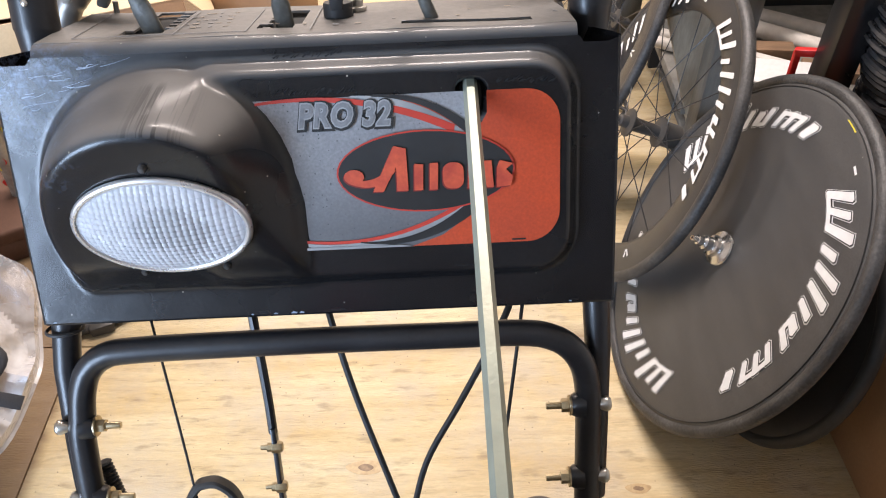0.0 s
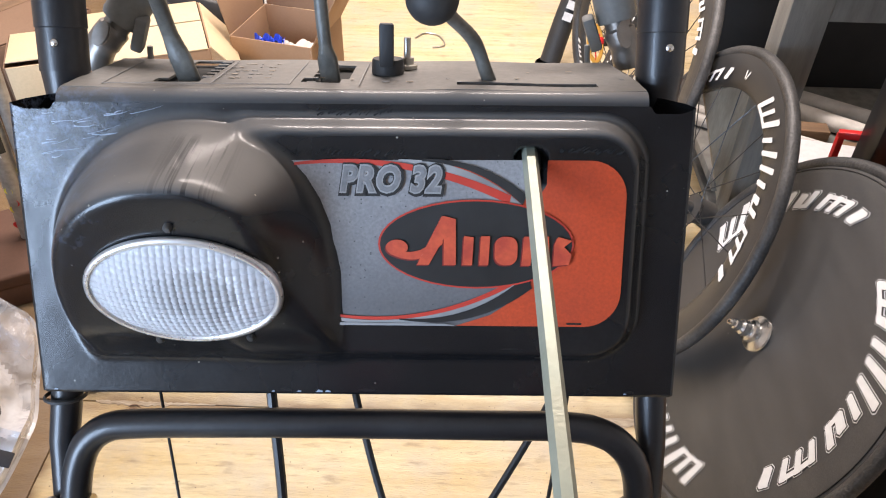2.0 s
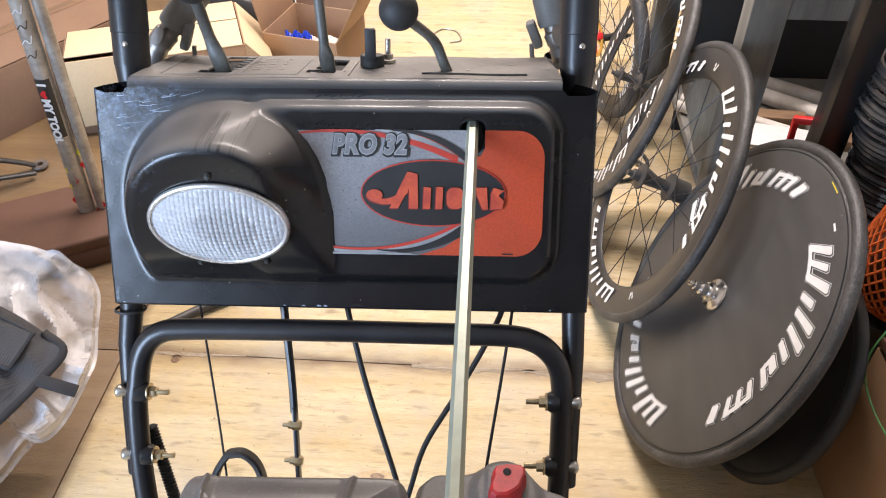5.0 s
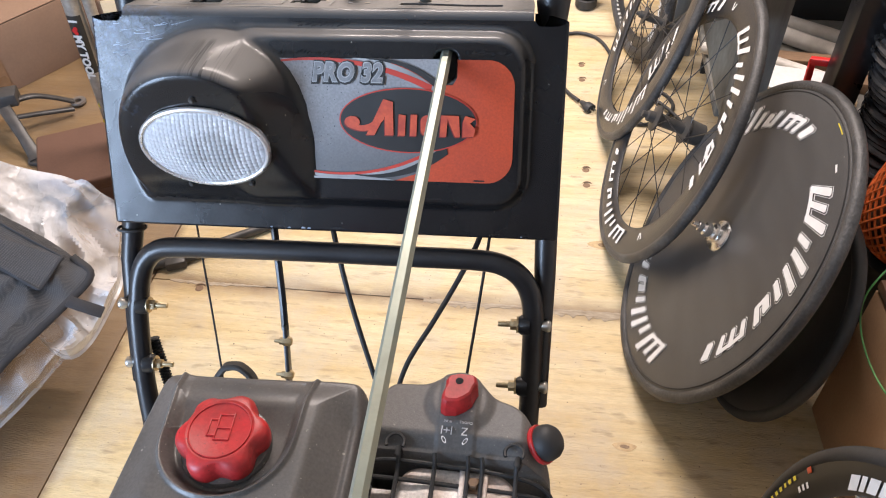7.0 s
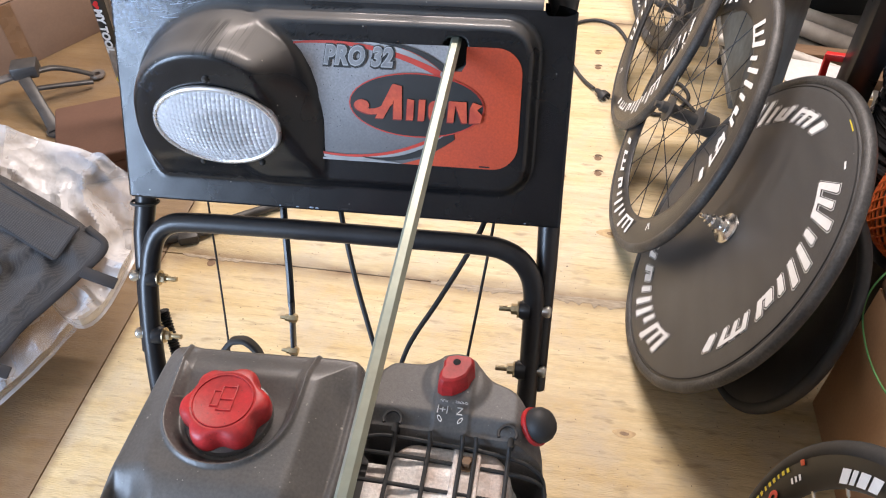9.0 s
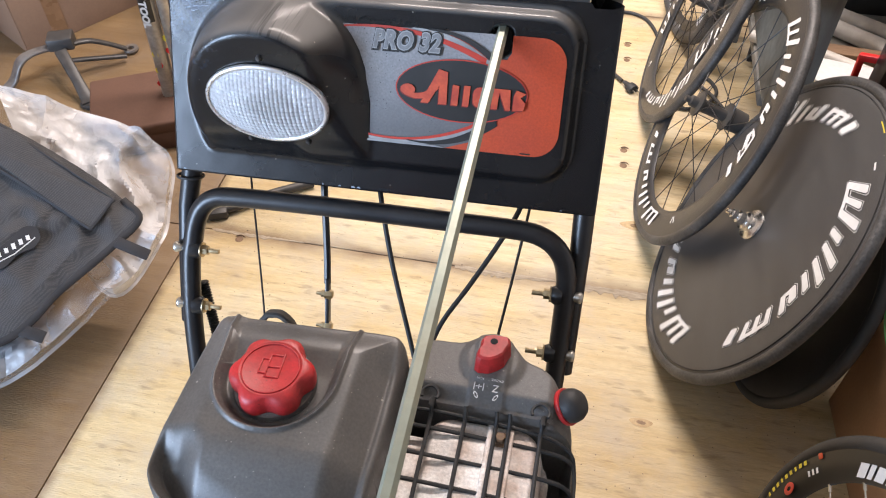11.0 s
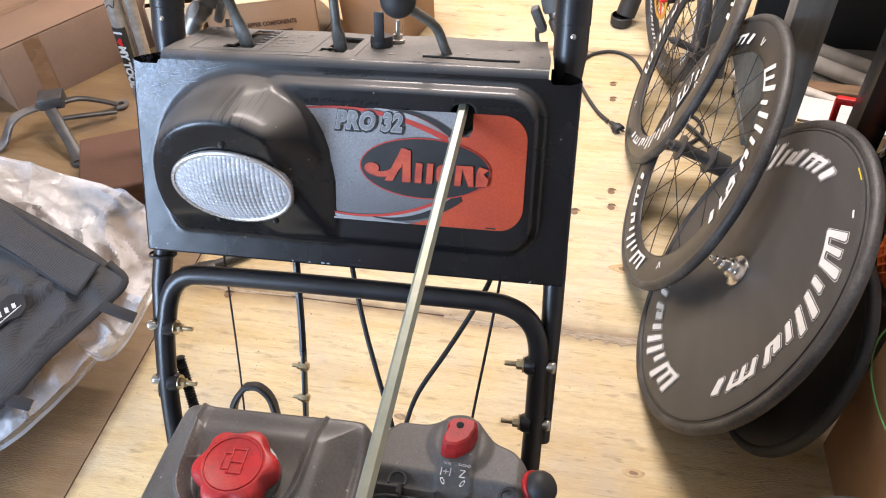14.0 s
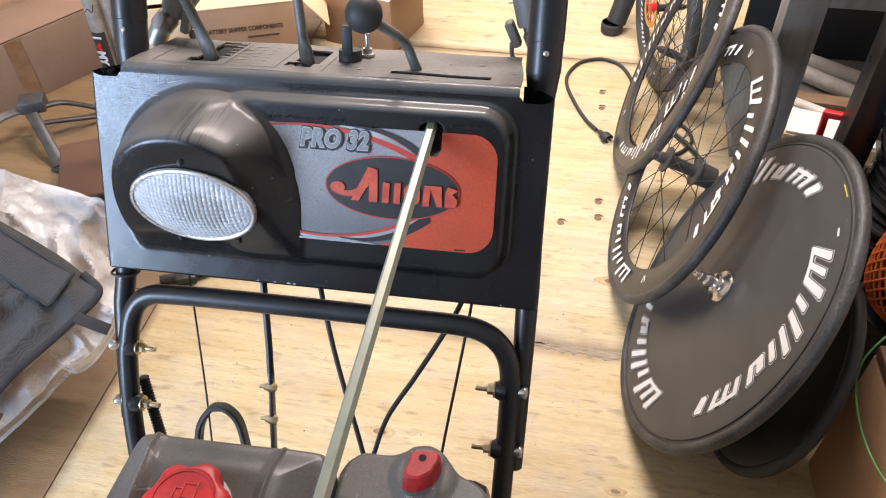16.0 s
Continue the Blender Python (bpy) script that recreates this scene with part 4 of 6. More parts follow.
# handlebar tubes, behind the panel, running up and back; the lower frame of bent tube
for s, r in ((0, .0205), (1, .511)):
    lo, hi = on_panel(r + (.010 if not s else -.006), .0, -.020), on_panel(r, .262, -.056)
    pts = [on_panel(r + (-.0195 if not s else .005), -.215, -.014), on_panel(r - (.0175 if not s else -.005), -.13, -.014), on_panel(r - (.0145 if not s else -.005), -.05, -.016), on_panel(r - (.010 if not s else -.004), .02, -.030),
           on_panel(r, .12, -.048), on_panel(r, .225, -.056), on_panel(r, .262, -.056), on_panel(r, .268, -.056)]
    part("handle_tube", tube(pts, [.0105, .0115, .0125, .0135, .0145, .0145, .0190, .0195], 20), BLACK_TUBE, BLOWER, "glossy black handlebar tube")
    sleeve = part("handle_sleeve", tube([on_panel(r, .262, -.056), on_panel(r, .296, -.056), on_panel(r, .2965, -.056), on_panel(r, .62, -.058)], [.0196, .0196, .0203, .0203], 24), BLACK_TUBE, BLOWER, "glossy black upper handlebar sleeve")
    part("rivet", lathe([(0, .0012), (.002, .001), (.0032, 0)], 12, frame_of(on_panel(r + .002, .284, -.0362), PR, PU)), CHROME, sleeve)
    lx = .014 if not s else .5050
    b = -1 if s else 1
    if not s:
        U = [(.020, -.30), (.0135, -.20), (.0145, -.12), (.0185, -.095), (.0235, -.068), (.033, -.046), (.050, -.032), (.078, -.0272), (.17, -.0255), (.2614, -.0253), (.36, -.0258),
             (.440, -.0265), (.470, -.0325), (.489, -.046), (.500, -.066), (.5045, -.095), (.5050, -.13), (.5048, -.20), (.5035, -.30)]
        part("frame_tube", tube(smooth_path([on_panel(r2, u2, 0) for r2, u2 in U], 5), .0125, 20), BLACK_TUBE, BLOWER, "bent black lower handle frame tube")
for s in (0, 1):
    for u2 in (-.103, -.183):
        lx, side = (.0145, 1) if s == 0 else (.5047, -1)
        at = on_panel(lx, u2, .003)
        ax = frame_of(at, PU, PN)                  # z runs along the panel
        if ax.to_3x3().col[2].dot(PR) * side < 0:
            ax = frame_of(at, PN, PU)
        bolt = part("frame_bolt", lathe([(0, .041), (.0030, .041), (.0034, .040), (.0034, .025), (.0034, .010)], 12, ax), BOLT_ZINC, BLOWER, "zinc carriage bolt with nut and washer")
        part("nut", lathe([(.0034, .0265), (.0062, .0265), (.0066, .0255), (.0066, .0190), (.0034, .0190)], 6, ax), BOLT_ZINC, bolt)
        part("washer", lathe([(.0034, .0192), (.0098, .0192), (.0102, .0185), (.0098, .0170), (.0034, .0170)], 24, ax), BOLT_ZINC, bolt)
        part("spacer", lathe([(.0034, .0171), (.0095, .0171), (.0120, .013), (.0126, .004)], 20, ax), BLACK_TUBE, bolt)
        part("bolt_head", lathe([(.004, -.008), (.0075, -.0165), (.0070, -.0195), (.005, -.0212), (0, -.0218)], 18, ax), STEEL, bolt)
part("cable_tie", lathe([(.0165, -.002), (.0178, -.001), (.0178, .001), (.0165, .002)], 24, frame_of(on_panel(.008, -.012, -.022), PR, PN)), RUBBER, BLOWER)
part("corrugated_sleeve", tube([on_panel(.0150 + .00045 * k, -.163 - .0020 * k, -.030) for k in range(54)], [.0078 if k % 2 else .0056 for k in range(54)], 14), RUBBER, BLOWER, "black corrugated cable sleeve")

# control cables and rods under the panel
def cable(name, pts, radius, label, material=RUBBER):
    return part(name, tube(smooth_path([on_panel(*p) for p in pts], 8), radius, 8), material, BLOWER, label)


cable("control_cable", [(.0775, .01, -.050), (.0793, -.018, -.05), (.087, -.105, -.05), (.0944, -.198, -.05), (.100, -.30, -.05)], .0014, "thin black control cable")
cable("control_cable", [(.4490, .01, -.05), (.4475, -.019, -.05), (.436, -.11, -.05), (.4239, -.2008, -.05), (.412, -.30, -.05)], .0019, "thin black control cable")
cable("control_cable", [(.2535, .01, -.05), (.2554, -.017, -.05), (.275, -.11, -.05), (.3102, -.2367, -.05), (.326, -.30, -.05)], .0034, "black sheathed control cable")
cable("control_cable", [(.4400, .01, -.05), (.4342, -.0197, -.05), (.412, -.068, -.05), (.3812, -.1262, -.05), (.346, -.190, -.05), (.328, -.25, -.05), (.315, -.30, -.05)], .0034, "black sheathed control cable")
shift_rod = cable("shift_rod", [(.1785, .01, -.05), (.1798, -.019, -.05), (.1848, -.103, -.05), (.1862, -.150, -.05)], .0048, "black shift rod with bolted flat end", BLACK_TUBE)
part("flat_end", box((.005, .125, .013), PANEL @ Matrix.Translation((.1882, -.205, -.049)) @ Matrix.Rotation(.015, 4, "Z"), .001), BLACK_TUBE, shift_rod)
for u2 in (-.165, -.213):
    ax = frame_of(on_panel(.1875, u2, -.046), PN, PU)
    b2 = part("rod_bolt", lathe([(0, .015), (.0024, .015), (.0026, .008), (.0048, .008), (.0048, .004), (.0066, .003), (.0066, -.005), (.0048, -.008), (0, -.009)], 6, ax if ax.to_3x3().col[2].dot(PR) < 0 else frame_of(on_panel(.1875, u2, -.046), PU, PN)), BOLT_ZINC, shift_rod)
LOOP = smooth_path([on_panel(*p) for p in ((.078, -.28, -.048), (.084, -.238, -.048), (.097, -.214, -.05), (.106, -.209, -.052), (.121, -.211, -.054), (.136, -.232, -.058), (.146, -.28, -.06))], 6)
part("starter_loop", strap(LOOP, [.0085] * len(LOOP), [.0042] * len(LOOP), PN), LOOP_RUBBER, BLOWER, "black rubber loop handle", angle=30)

# the hexagonal crank rod from the panel forwards to the chute
part("crank_rod", tube([(.1566, .215, .9328), (.1570, .18, .9317), (.1616, -.20, .9202), (.1660, -.57, .909)], [.0061, .0061, .0061, .0061], 6), YELLOW_ZINC, BLOWER, "zinc-plated hexagonal chute crank rod")
part("rod_grommet", plate(rounded(.024, .033, .010, 5, .400, .193), .002, PANEL @ Matrix.Translation((0, 0, -.003)), .0008), RUBBER, BLOWER)

# ---- the engine ----
def tank():
    """The tank's moulded top: a broad deck, a dished seat round the cap, soft shoulders and a skirt."""
    outline = softened([(-.062, -.1255), (.030, -.1215), (.096, -.1190), (.112, -.1230), (.1180, -.137), (.1200, -.18), (.1205, -.25), (.116, -.32), (.100, -.350), (.03, -.358), (-.03, -.345), (-.062, -.328), (-.080, -.312), (-.0865, -.292), (-.0860, -.24), (-.0845, -.17), (-.0820, -.140), (-.075, -.129)], 4)
    cols, rows = 300, 330
    X, Y = np.meshgrid(np.linspace(-.092, .126, cols), np.linspace(-.362, -.114, rows))
    d = inside_distance(outline, X, Y)
    dd = np.clip(d, 0, None)
    Z = .735 + .031 * np.sqrt(np.clip(1 - (1 - np.clip(dd / .009, 0, 1)) ** 2, 0, 1))
    # higher in the middle, falling to the front, with a hollow at one corner
    Z += .014 * ease((dd - .004) / .040)
    Z -= .030 * ease((-.268 - Y) / .070) * ease(dd / .012)
    Z -= .017 * ease((-.030 - X) / .030) * ease((-.262 - Y) / .03) * ease(dd / .012)
    Z -= .010 * ease((X - .072) / .040) * ease((-.135 - Y) / .04) * ease(dd / .012)
    seat = np.maximum(inside_distance(ellipse(.008, -.199, .058, .059, 48), X, Y), inside_distance([(-.050, -.199), (.066, -.199), (.067, -.12), (-.060, -.12)], X, Y))
    Z -= (.002 + .009 * ease((-.142 - Y) / .05)) * ease(seat / .010)
    Z += .0036 * np.exp(-((seat + .0016) / .0022) ** 2) * ease(dd / .004)
    keep = d > -.001
    bm = bmesh.new()
    v = [[bm.verts.new((X[j, i], Y[j, i], Z[j, i])) if keep[j, i] else None for i in range(cols)] for j in range(rows)]
    for j in range(rows - 1):
        for i in range(cols - 1):
            q = (v[j][i], v[j][i + 1], v[j + 1][i + 1], v[j + 1][i])
            if all(q):
                bm.faces.new(q)
    edge = [e for e in bm.edges if len(e.link_faces) == 1]
    low = bmesh.ops.extrude_edge_only(bm, edges=edge)
    bmesh.ops.translate(bm, vec=(0, 0, -.14), verts=[g for g in low["geom"] if isinstance(g, bmesh.types.BMVert)])
    bmesh.ops.smooth_vert(bm, verts=bm.verts[:], factor=.12, use_axis_x=True, use_axis_y=True, use_axis_z=True)
    return bm


part("fuel_tank", tank(), TANK_PLASTIC, BLOWER, "dusty black moulded fuel tank")
CAP_AT = Matrix.Translation((.0070, -.206, -.0100))


def cap_mesh(m):
    """A six-lobed cap with a soft top edge."""
    n = 96
    prof = [(.93, .7835), (.985, .785), (1.0, .789), (1.0, .7945), (.995, .7990), (.975, .8025), (.935, .8050), (.88, .8066), (.80, .8078), (.74, .8085), (.72, .8086), (.69, .8080), (.0, .8080)]
    bm = bmesh.new()
    rings = []
    for f, z in prof:
        ring = []
        for k in range(n):
            a = 2 * math.pi * k / n
            notch = ((1 + math.cos(6 * (a - .73))) / 2) ** 1.5
            r = f * (.0404 - .0066 * notch * min(1, max(0, (f - .76) / .17)))
            ring.append(bm.verts.new((r * math.cos(a), r * math.sin(a), z)) if f else None)
        rings.append(ring)
    for a, b in zip(rings, rings[1:]):
        if b[0] is None:
            bm.faces.new(a)
            break
        for k in range(n):
            bm.faces.new((a[k], a[(k + 1) % n], b[(k + 1) % n], b[k]))
    bm.transform(m)
    return bm


cap = part("fuel_cap", cap_mesh(CAP_AT), RED_PLASTIC, BLOWER, "red six-lobed fuel cap with pump symbol")
part("cap_ring", lathe([(.0260, .8076), (.0264, .8092), (.0272, .8092), (.0276, .8076)], 48, CAP_AT), RED_PLASTIC, cap)
PUMP = CAP_AT @ Matrix.Translation((-.007, .002, .8080)) @ Matrix.Rotation(radians(3), 4, "Z")
part("pump_symbol", joined(*[box((w, h, .0014), PUMP @ Matrix.Translation((x, y, .0004)), .0003) for x, y, w, h in
     ((.004, 0, .0012, .024), (.0165, .001, .0012, .026), (.010, -.0120, .0140, .0012), (.010, .0120, .0125, .0012), (.010, -.001, .0125, .0012), (.0005, -.0085, .007, .0012),
      (-.0030, -.001, .0012, .016), (.0000, .007, .007, .0012))]), RED_PLASTIC, cap)
part("tank_collar", lathe([(.030, .770), (.0375, .774), (.0400, .780), (.0385, .7845), (.033, .786)], 48, CAP_AT), TANK_PLASTIC, BLOWER)


def engine_cover():
    """The cover: a soft-edged plate with a hump round the choke knob and a rounded shoulder at the primer."""
    outline = softened([(.118, -.108), (.135, -.093), (.165, -.090), (.182, -.080), (.205, -.075), (.225, -.085), (.240, -.100), (.262, -.109), (.284, -.130), (.296, -.157), (.301, -.20), (.303, -.28), (.303, -.36), (.21, -.365), (.125, -.36), (.118, -.28), (.116, -.20), (.114, -.13)], 4)
    cols, rows = 150, 200
    X, Y = np.meshgrid(np.linspace(.108, .310, cols), np.linspace(-.37, -.070, rows))
    d = inside_distance(outline, X, Y)
    dd = np.clip(d, 0, None)
    Z = .676 + .063 * np.sqrt(np.clip(1 - (1 - np.clip(dd / .013, 0, 1)) ** 2, 0, 1))
    hump = np.hypot(X - .203, Y + .118)
    Z += .006 * ease((.036 - hump) / .012) * ease(dd / .01)
    Z += .003 * ease((.020 - abs(X - .203)) / .004) * ease((Y + .175) / .01)
    Z -= .028 * ease((X - .262) / .03)
    Z -= .012 * ease((-.152 - Y) / .014)
    Z -= .075 * ease((-.168 - Y) / .008) * ease((dd - .004) / .006)
    keep = d > -.001
    bm = bmesh.new()
    v = [[bm.verts.new((X[j, i], Y[j, i], Z[j, i])) if keep[j, i] else None for i in range(cols)] for j in range(rows)]
    for j in range(rows - 1):
        for i in range(cols - 1):
            q = (v[j][i], v[j][i + 1], v[j + 1][i + 1], v[j + 1][i])
            if all(q):
                bm.faces.new(q)
    edge = [e for e in bm.edges if len(e.link_faces) == 1]
    low = bmesh.ops.extrude_edge_only(bm, edges=edge)
    bmesh.ops.translate(bm, vec=(0, 0, -.18), verts=[g for g in low["geom"] if isinstance(g, bmesh.types.BMVert)])
    bmesh.ops.smooth_vert(bm, verts=bm.verts[:], factor=.5, use_axis_x=True, use_axis_y=True, use_axis_z=True)
    return bm


COVER = part("engine_cover", engine_cover(), COVER_PLASTIC, BLOWER, "dusty charcoal plastic engine cover")
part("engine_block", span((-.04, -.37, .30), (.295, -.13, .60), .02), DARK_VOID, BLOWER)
part("wheel_axle_housing", span((.0, -.05, .09), (.25, .12, .32), .03), BLACK_STEEL, BLOWER)
for sx in (-.26, .55):
    wl = part("drive_wheel", lathe([(.11, -.05), (.17, -.055), (.195, -.03), (.198, 0), (.195, .03), (.17, .055), (.11, .05)], 36, Matrix.Translation((sx * .55, -.22, .199)) @ Matrix.Rotation(radians(90), 4, "Y")), RUBBER, BLOWER, "black drive wheel tyre")
    part("wheel_rim", lathe([(0, .03), (.06, .035), (.112, .05), (.112, -.05), (.06, -.035), (0, -.03)], 28, Matrix.Translation((sx * .55, -.22, .199)) @ Matrix.Rotation(radians(90), 4, "Y")), ORANGE, wl)

CH = Matrix.Translation((.2035, -.1205, .738))
KNOB = [(-.0150, .0080), (-.0120, .0135), (-.0030, .0165), (.0120, .0165), (.0160, .0140), (.0170, .0060), (.0140, -.0010), (.0120, -.0080), (.0060, -.0140), (-.0020, -.0190), (-.0120, -.0200), (-.0165, -.0170), (-.0172, -.0080), (-.0140, .0010)]
kb = bmesh.new()
rings = [[kb.verts.new(CH @ Vector((x * f + dx, y * f + dy, z))) for x, y in KNOB] for f, dx, dy, z in ((1.0, 0, 0, 0), (.985, 0, 0, .017), (.93, 0, .0006, .0255), (.86, 0, .0012, .0290), (.76, 0, .0018, .0305))]
for lo, hi in zip(rings, rings[1:]):
    for k in range(len(KNOB)):
        kb.faces.new((lo[k], lo[(k + 1) % len(KNOB)], hi[(k + 1) % len(KNOB)], hi[k]))
kb.faces.new(rings[-1])
choke = part("choke_knob", kb, RED_PLASTIC, BLOWER, "red plastic choke knob", angle=24)
part("knob_hole", lathe([(0, .0006), (.0034, .0006), (.0038, .0003)], 16, CH @ Matrix.Translation((-.001, .0065, .0303))), DARK_VOID, choke)
PRI = Matrix.Translation((.281, -.146, .722)) @ Matrix.Rotation(radians(48), 4, "Y")
ring = part("primer_ring", lathe([(.014, 0), (.0184, 0), (.0190, .0025), (.0184, .0045), (.016, .005)], 36, PRI), RED_PLASTIC, BLOWER, "red ring of primer bulb")
part("primer_bulb", lathe([(.0168, .004), (.0172, .009), (.0160, .0145), (.0125, .0195), (.0065, .0222), (0, .0228)], 32, PRI), RUBBER, ring, "black rubber primer bulb")
# choke markings: words turned towards the operator, and small symbols
for word, x in (("RUN", .1950), ("CHOKE", .2120)):
    part("cover_lettering", writing(word, .0026, Matrix.Translation((x, -.1455, .7482)) @ Matrix.Rotation(radians(178), 4, "Z")), WHITE_INK, COVER, smooth=False)
for x in (-.0045, 0, .0045):
    part("cover_mark", box((.0010, .0085 if x else .005, .0005), Matrix.Translation((.1945 + x, -.1530, .7446)), 0), WHITE_INK, COVER)
part("cover_mark", box((.006, .0009, .0005), Matrix.Translation((.1945, -.1530, .7447)), 0), WHITE_INK, COVER)
part("cover_mark", joined(*[box((w, .0010, .0005), Matrix.Translation((.2110 + x, -.1530 + y, .7446)) @ Matrix.Rotation(a, 4, "Z"), 0) for x, y, w, a in ((0, .0036, .0055, 0), (0, 0, .0085, .95), (0, -.0036, .0055, 0))]), WHITE_INK, COVER)
for x in (.1930, .2125):
    part("cover_mark", lathe([(.0014, 0), (.0018, .0003), (.0022, 0)], 16, Matrix.Translation((x, -.1630, .7444)) @ Matrix.Rotation(.5 if x < .2 else -.5, 4, "Z") @ Matrix.Diagonal((.8, 1.9, 1, 1))), WHITE_INK, COVER)

# the muffler and its wire guard
def muffler_body():
    """A pressed shell with a rounded shoulder."""
    outline = rounded(.122, .202, .028, 8, .2070, -.2685)
    cols, rows = 64, 104
    X, Y = np.meshgrid(np.linspace(.1465, .2685, cols), np.linspace(-.372, -.166, rows))
    d = inside_distance(outline, X, Y)
    x = np.clip(d / .012, 0, 1)
    Z = .668 + .045 * np.sqrt(np.clip(1 - (1 - x) ** 2, 0, 1)) + .003 * ease((d - .02) / .02)
    bm = sheet(cols, rows, lambda i, j: (X[j, i], Y[j, i], Z[j, i]))
    bmesh.ops.delete(bm, geom=[f for f in bm.faces if f.calc_center_median().z < .6682], context="FACES")
    return bm


mx = part("muffler", muffler_body(), MUFFLER_STEEL, BLOWER, "pale silver muffler stained with rust")
for x, wide in ((.2125, .0060), (.2335, .0050)):
    part("muffler_band", box((wide, .19, .006), Matrix.Translation((x, -.2685, .7155)), .002), MUFFLER_STEEL, mx, "pale pressed band")
part("muffler_skirt", plate(rounded(.138, .212, .032, 6, .2070, -.280), .004, Matrix.Translation((0, 0, .662)), .001), MUFFLER_STEEL, mx)
part("muffler_flange", box((.036, .16, .004), Matrix.Translation((.137, -.275, .698)), .001), MUFFLER_STEEL, mx)
mb = part("muffler_bolt", lathe([(0, .0075), (.0045, .0075), (.0052, .0065), (.0052, .0015), (.0085, .0015), (.009, 0)], 6, Matrix.Translation((.2230, -.1910, .7155))), OLD_WOOD, mx)
guard = part("muffler_guard", tube(smooth_path([(.112, -.190, .716), (.135, -.178, .724), (.20, -.1775, .722), (.262, -.179, .716), (.290, -.186, .708), (.298, -.200, .695), (.300, -.24, .690), (.300, -.36, .690)], 6), .0021, 8), RUBBER, BLOWER, "black wire muffler guard")
for k, y in enumerate((-.193, -.222, -.250, -.278, -.306, -.334)):
    part("guard_wire", tube(smooth_path([(.091, y - .006, .700), (.094, y - .003, .713), (.125, y, .7185), (.20, y, .7165), (.27, y, .711), (.292, y - .001, .702), (.299, y - .002, .685)], 5), .0021, 8), RUBBER, guard)
for x in (.152, .186, .217, .230, .261):
    part("guard_wire", tube(smooth_path([(x - .001, -.170, .731), (x, -.177, .7275), (x, -.188, .7215), (x, -.25, .7195), (x + .002, -.36, .717)], 4), .0021, 8), RUBBER, guard)
for x in (.148, .258):
    part("guard_clip", tube([(x + .0085 * math.cos(a), -.166 + .0085 * math.sin(a), .7385 - .002 * abs(math.cos(a))) for a in np.linspace(-.5, math.pi + .5, 14)], .0017, 6), RUBBER, guard)
    part("guard_post", tube([(x + .004, -.168, .715), (x + .004, -.171, .735), (x + .003, -.176, .732)], .0032, 8), RUBBER, guard)
part("heat_shield", plate([(.100, -.36), (.128, -.36), (.128, -.195), (.118, -.185), (.106, -.21)], .002, Matrix.Translation((0, 0, .700))), SHOE, BLOWER)


# ---- wheels ----
def wheel_pose(c, n):
    n = Vector(n).normalized()
    e2 = (Vector((0, 0, 1)) - n * n.z).normalized()
    m = Matrix((e2.cross(n), e2, n)).transposed().to_4x4()
    m.translation = c
    return m


def tyre_mesh(R, r, sides=96):
    return lathe([(R + r * math.cos(2 * math.pi * k / 14), r * math.sin(2 * math.pi * k / 14)) for k in range(14)], sides, closed=True)


# a worn maker's mark as plain combs of slanted strokes: bars (place, foot, height, width), and whether a link runs below or above
MARK = [([(0, .0, .92, 1.2), (1.7, .0, .84, 1.0), (3.4, .0, 1.04, 1.25)], "low"), ([(5.5, .0, .62, 1.1)], ""), ([(7.2, .0, 1.0, 1.1)], ""), ([(9.0, .0, .96, 1.1)], ""), ([(10.8, .0, .64, 1.1)], ""),
        ([(12.6, .02, .52, 1.5), (14.0, .0, .62, 1.1)], "low"), ([(16.1, .0, .58, 1.0), (17.7, .0, .60, 1.0), (19.3, .0, .62, 1.0)], "high"), ([(21.4, .02, .60, 1.6)], "")]


def mark_shape(start, span_deg, r0, r1, z, k, grow=0.0):
    """One plain comb of the mark, bent along the rim, clockwise from start."""
    bars, link = MARK[k]
    high = r1 - r0
    along = math.radians(span_deg / 23.5) * (r0 + r1) / 2
    half = high * .108
    lean = .50
    bm = bmesh.new()

    def put(x, y, lift):
        r, a = r0 + y, math.radians(start) - x / ((r0 + r1) / 2)
        return bm.verts.new((r * math.cos(a), r * math.sin(a), z + lift))

    def solid(outline, lift=0.0):
        top = bm.faces.new([put(x, y, .0003 + lift) for x, y in outline])
        return top

    for n, (s, foot, head, weight) in enumerate(bars):
        w = half * weight + grow
        lo, hi = foot * high - grow, head * high + grow
        c = min(w * .55, (hi - lo) * .3)
        x0, x1 = s * along + lean * lo, s * along + lean * hi
        solid([(x0 - w + c * .6, lo), (x0 + w, lo + c * .1), (x0 + w + lean * c, lo + c), (x1 + w, hi - c), (x1 + w - c * .5, hi), (x1 - w - c * .2, hi - c * .1), (x1 - w - lean * c, hi - c), (x0 - w, lo + c)], .00001 * n)
    for (s, foot, head, weight), (s2, foot2, head2, weight2) in zip(bars, bars[1:]):
        t = high * .085 + grow
        for where in ("low", "high"):
            if link in (where, "both"):
                h = foot * high + t if where == "low" else min(head, head2) * high - t
                h2 = foot2 * high + t if where == "low" and foot2 < .2 else h if where == "low" else h + .03 * high
                a, b = s * along + lean * h, s2 * along + lean * h2
                solid([(a, h - t), (b, h2 - t), (b, h2 + t * .7), (a, h + t * .7)], .000005)
    return bm


def add_marks(parent, starts, span_deg, r0, r1, height_at):
    for a in starts:
        for k in range(len(MARK)):
            part("rim_mark", mark_shape(a, span_deg, r0, r1, height_at + .0006, k), WHITE_INK, parent, m=Matrix(), smooth=False)


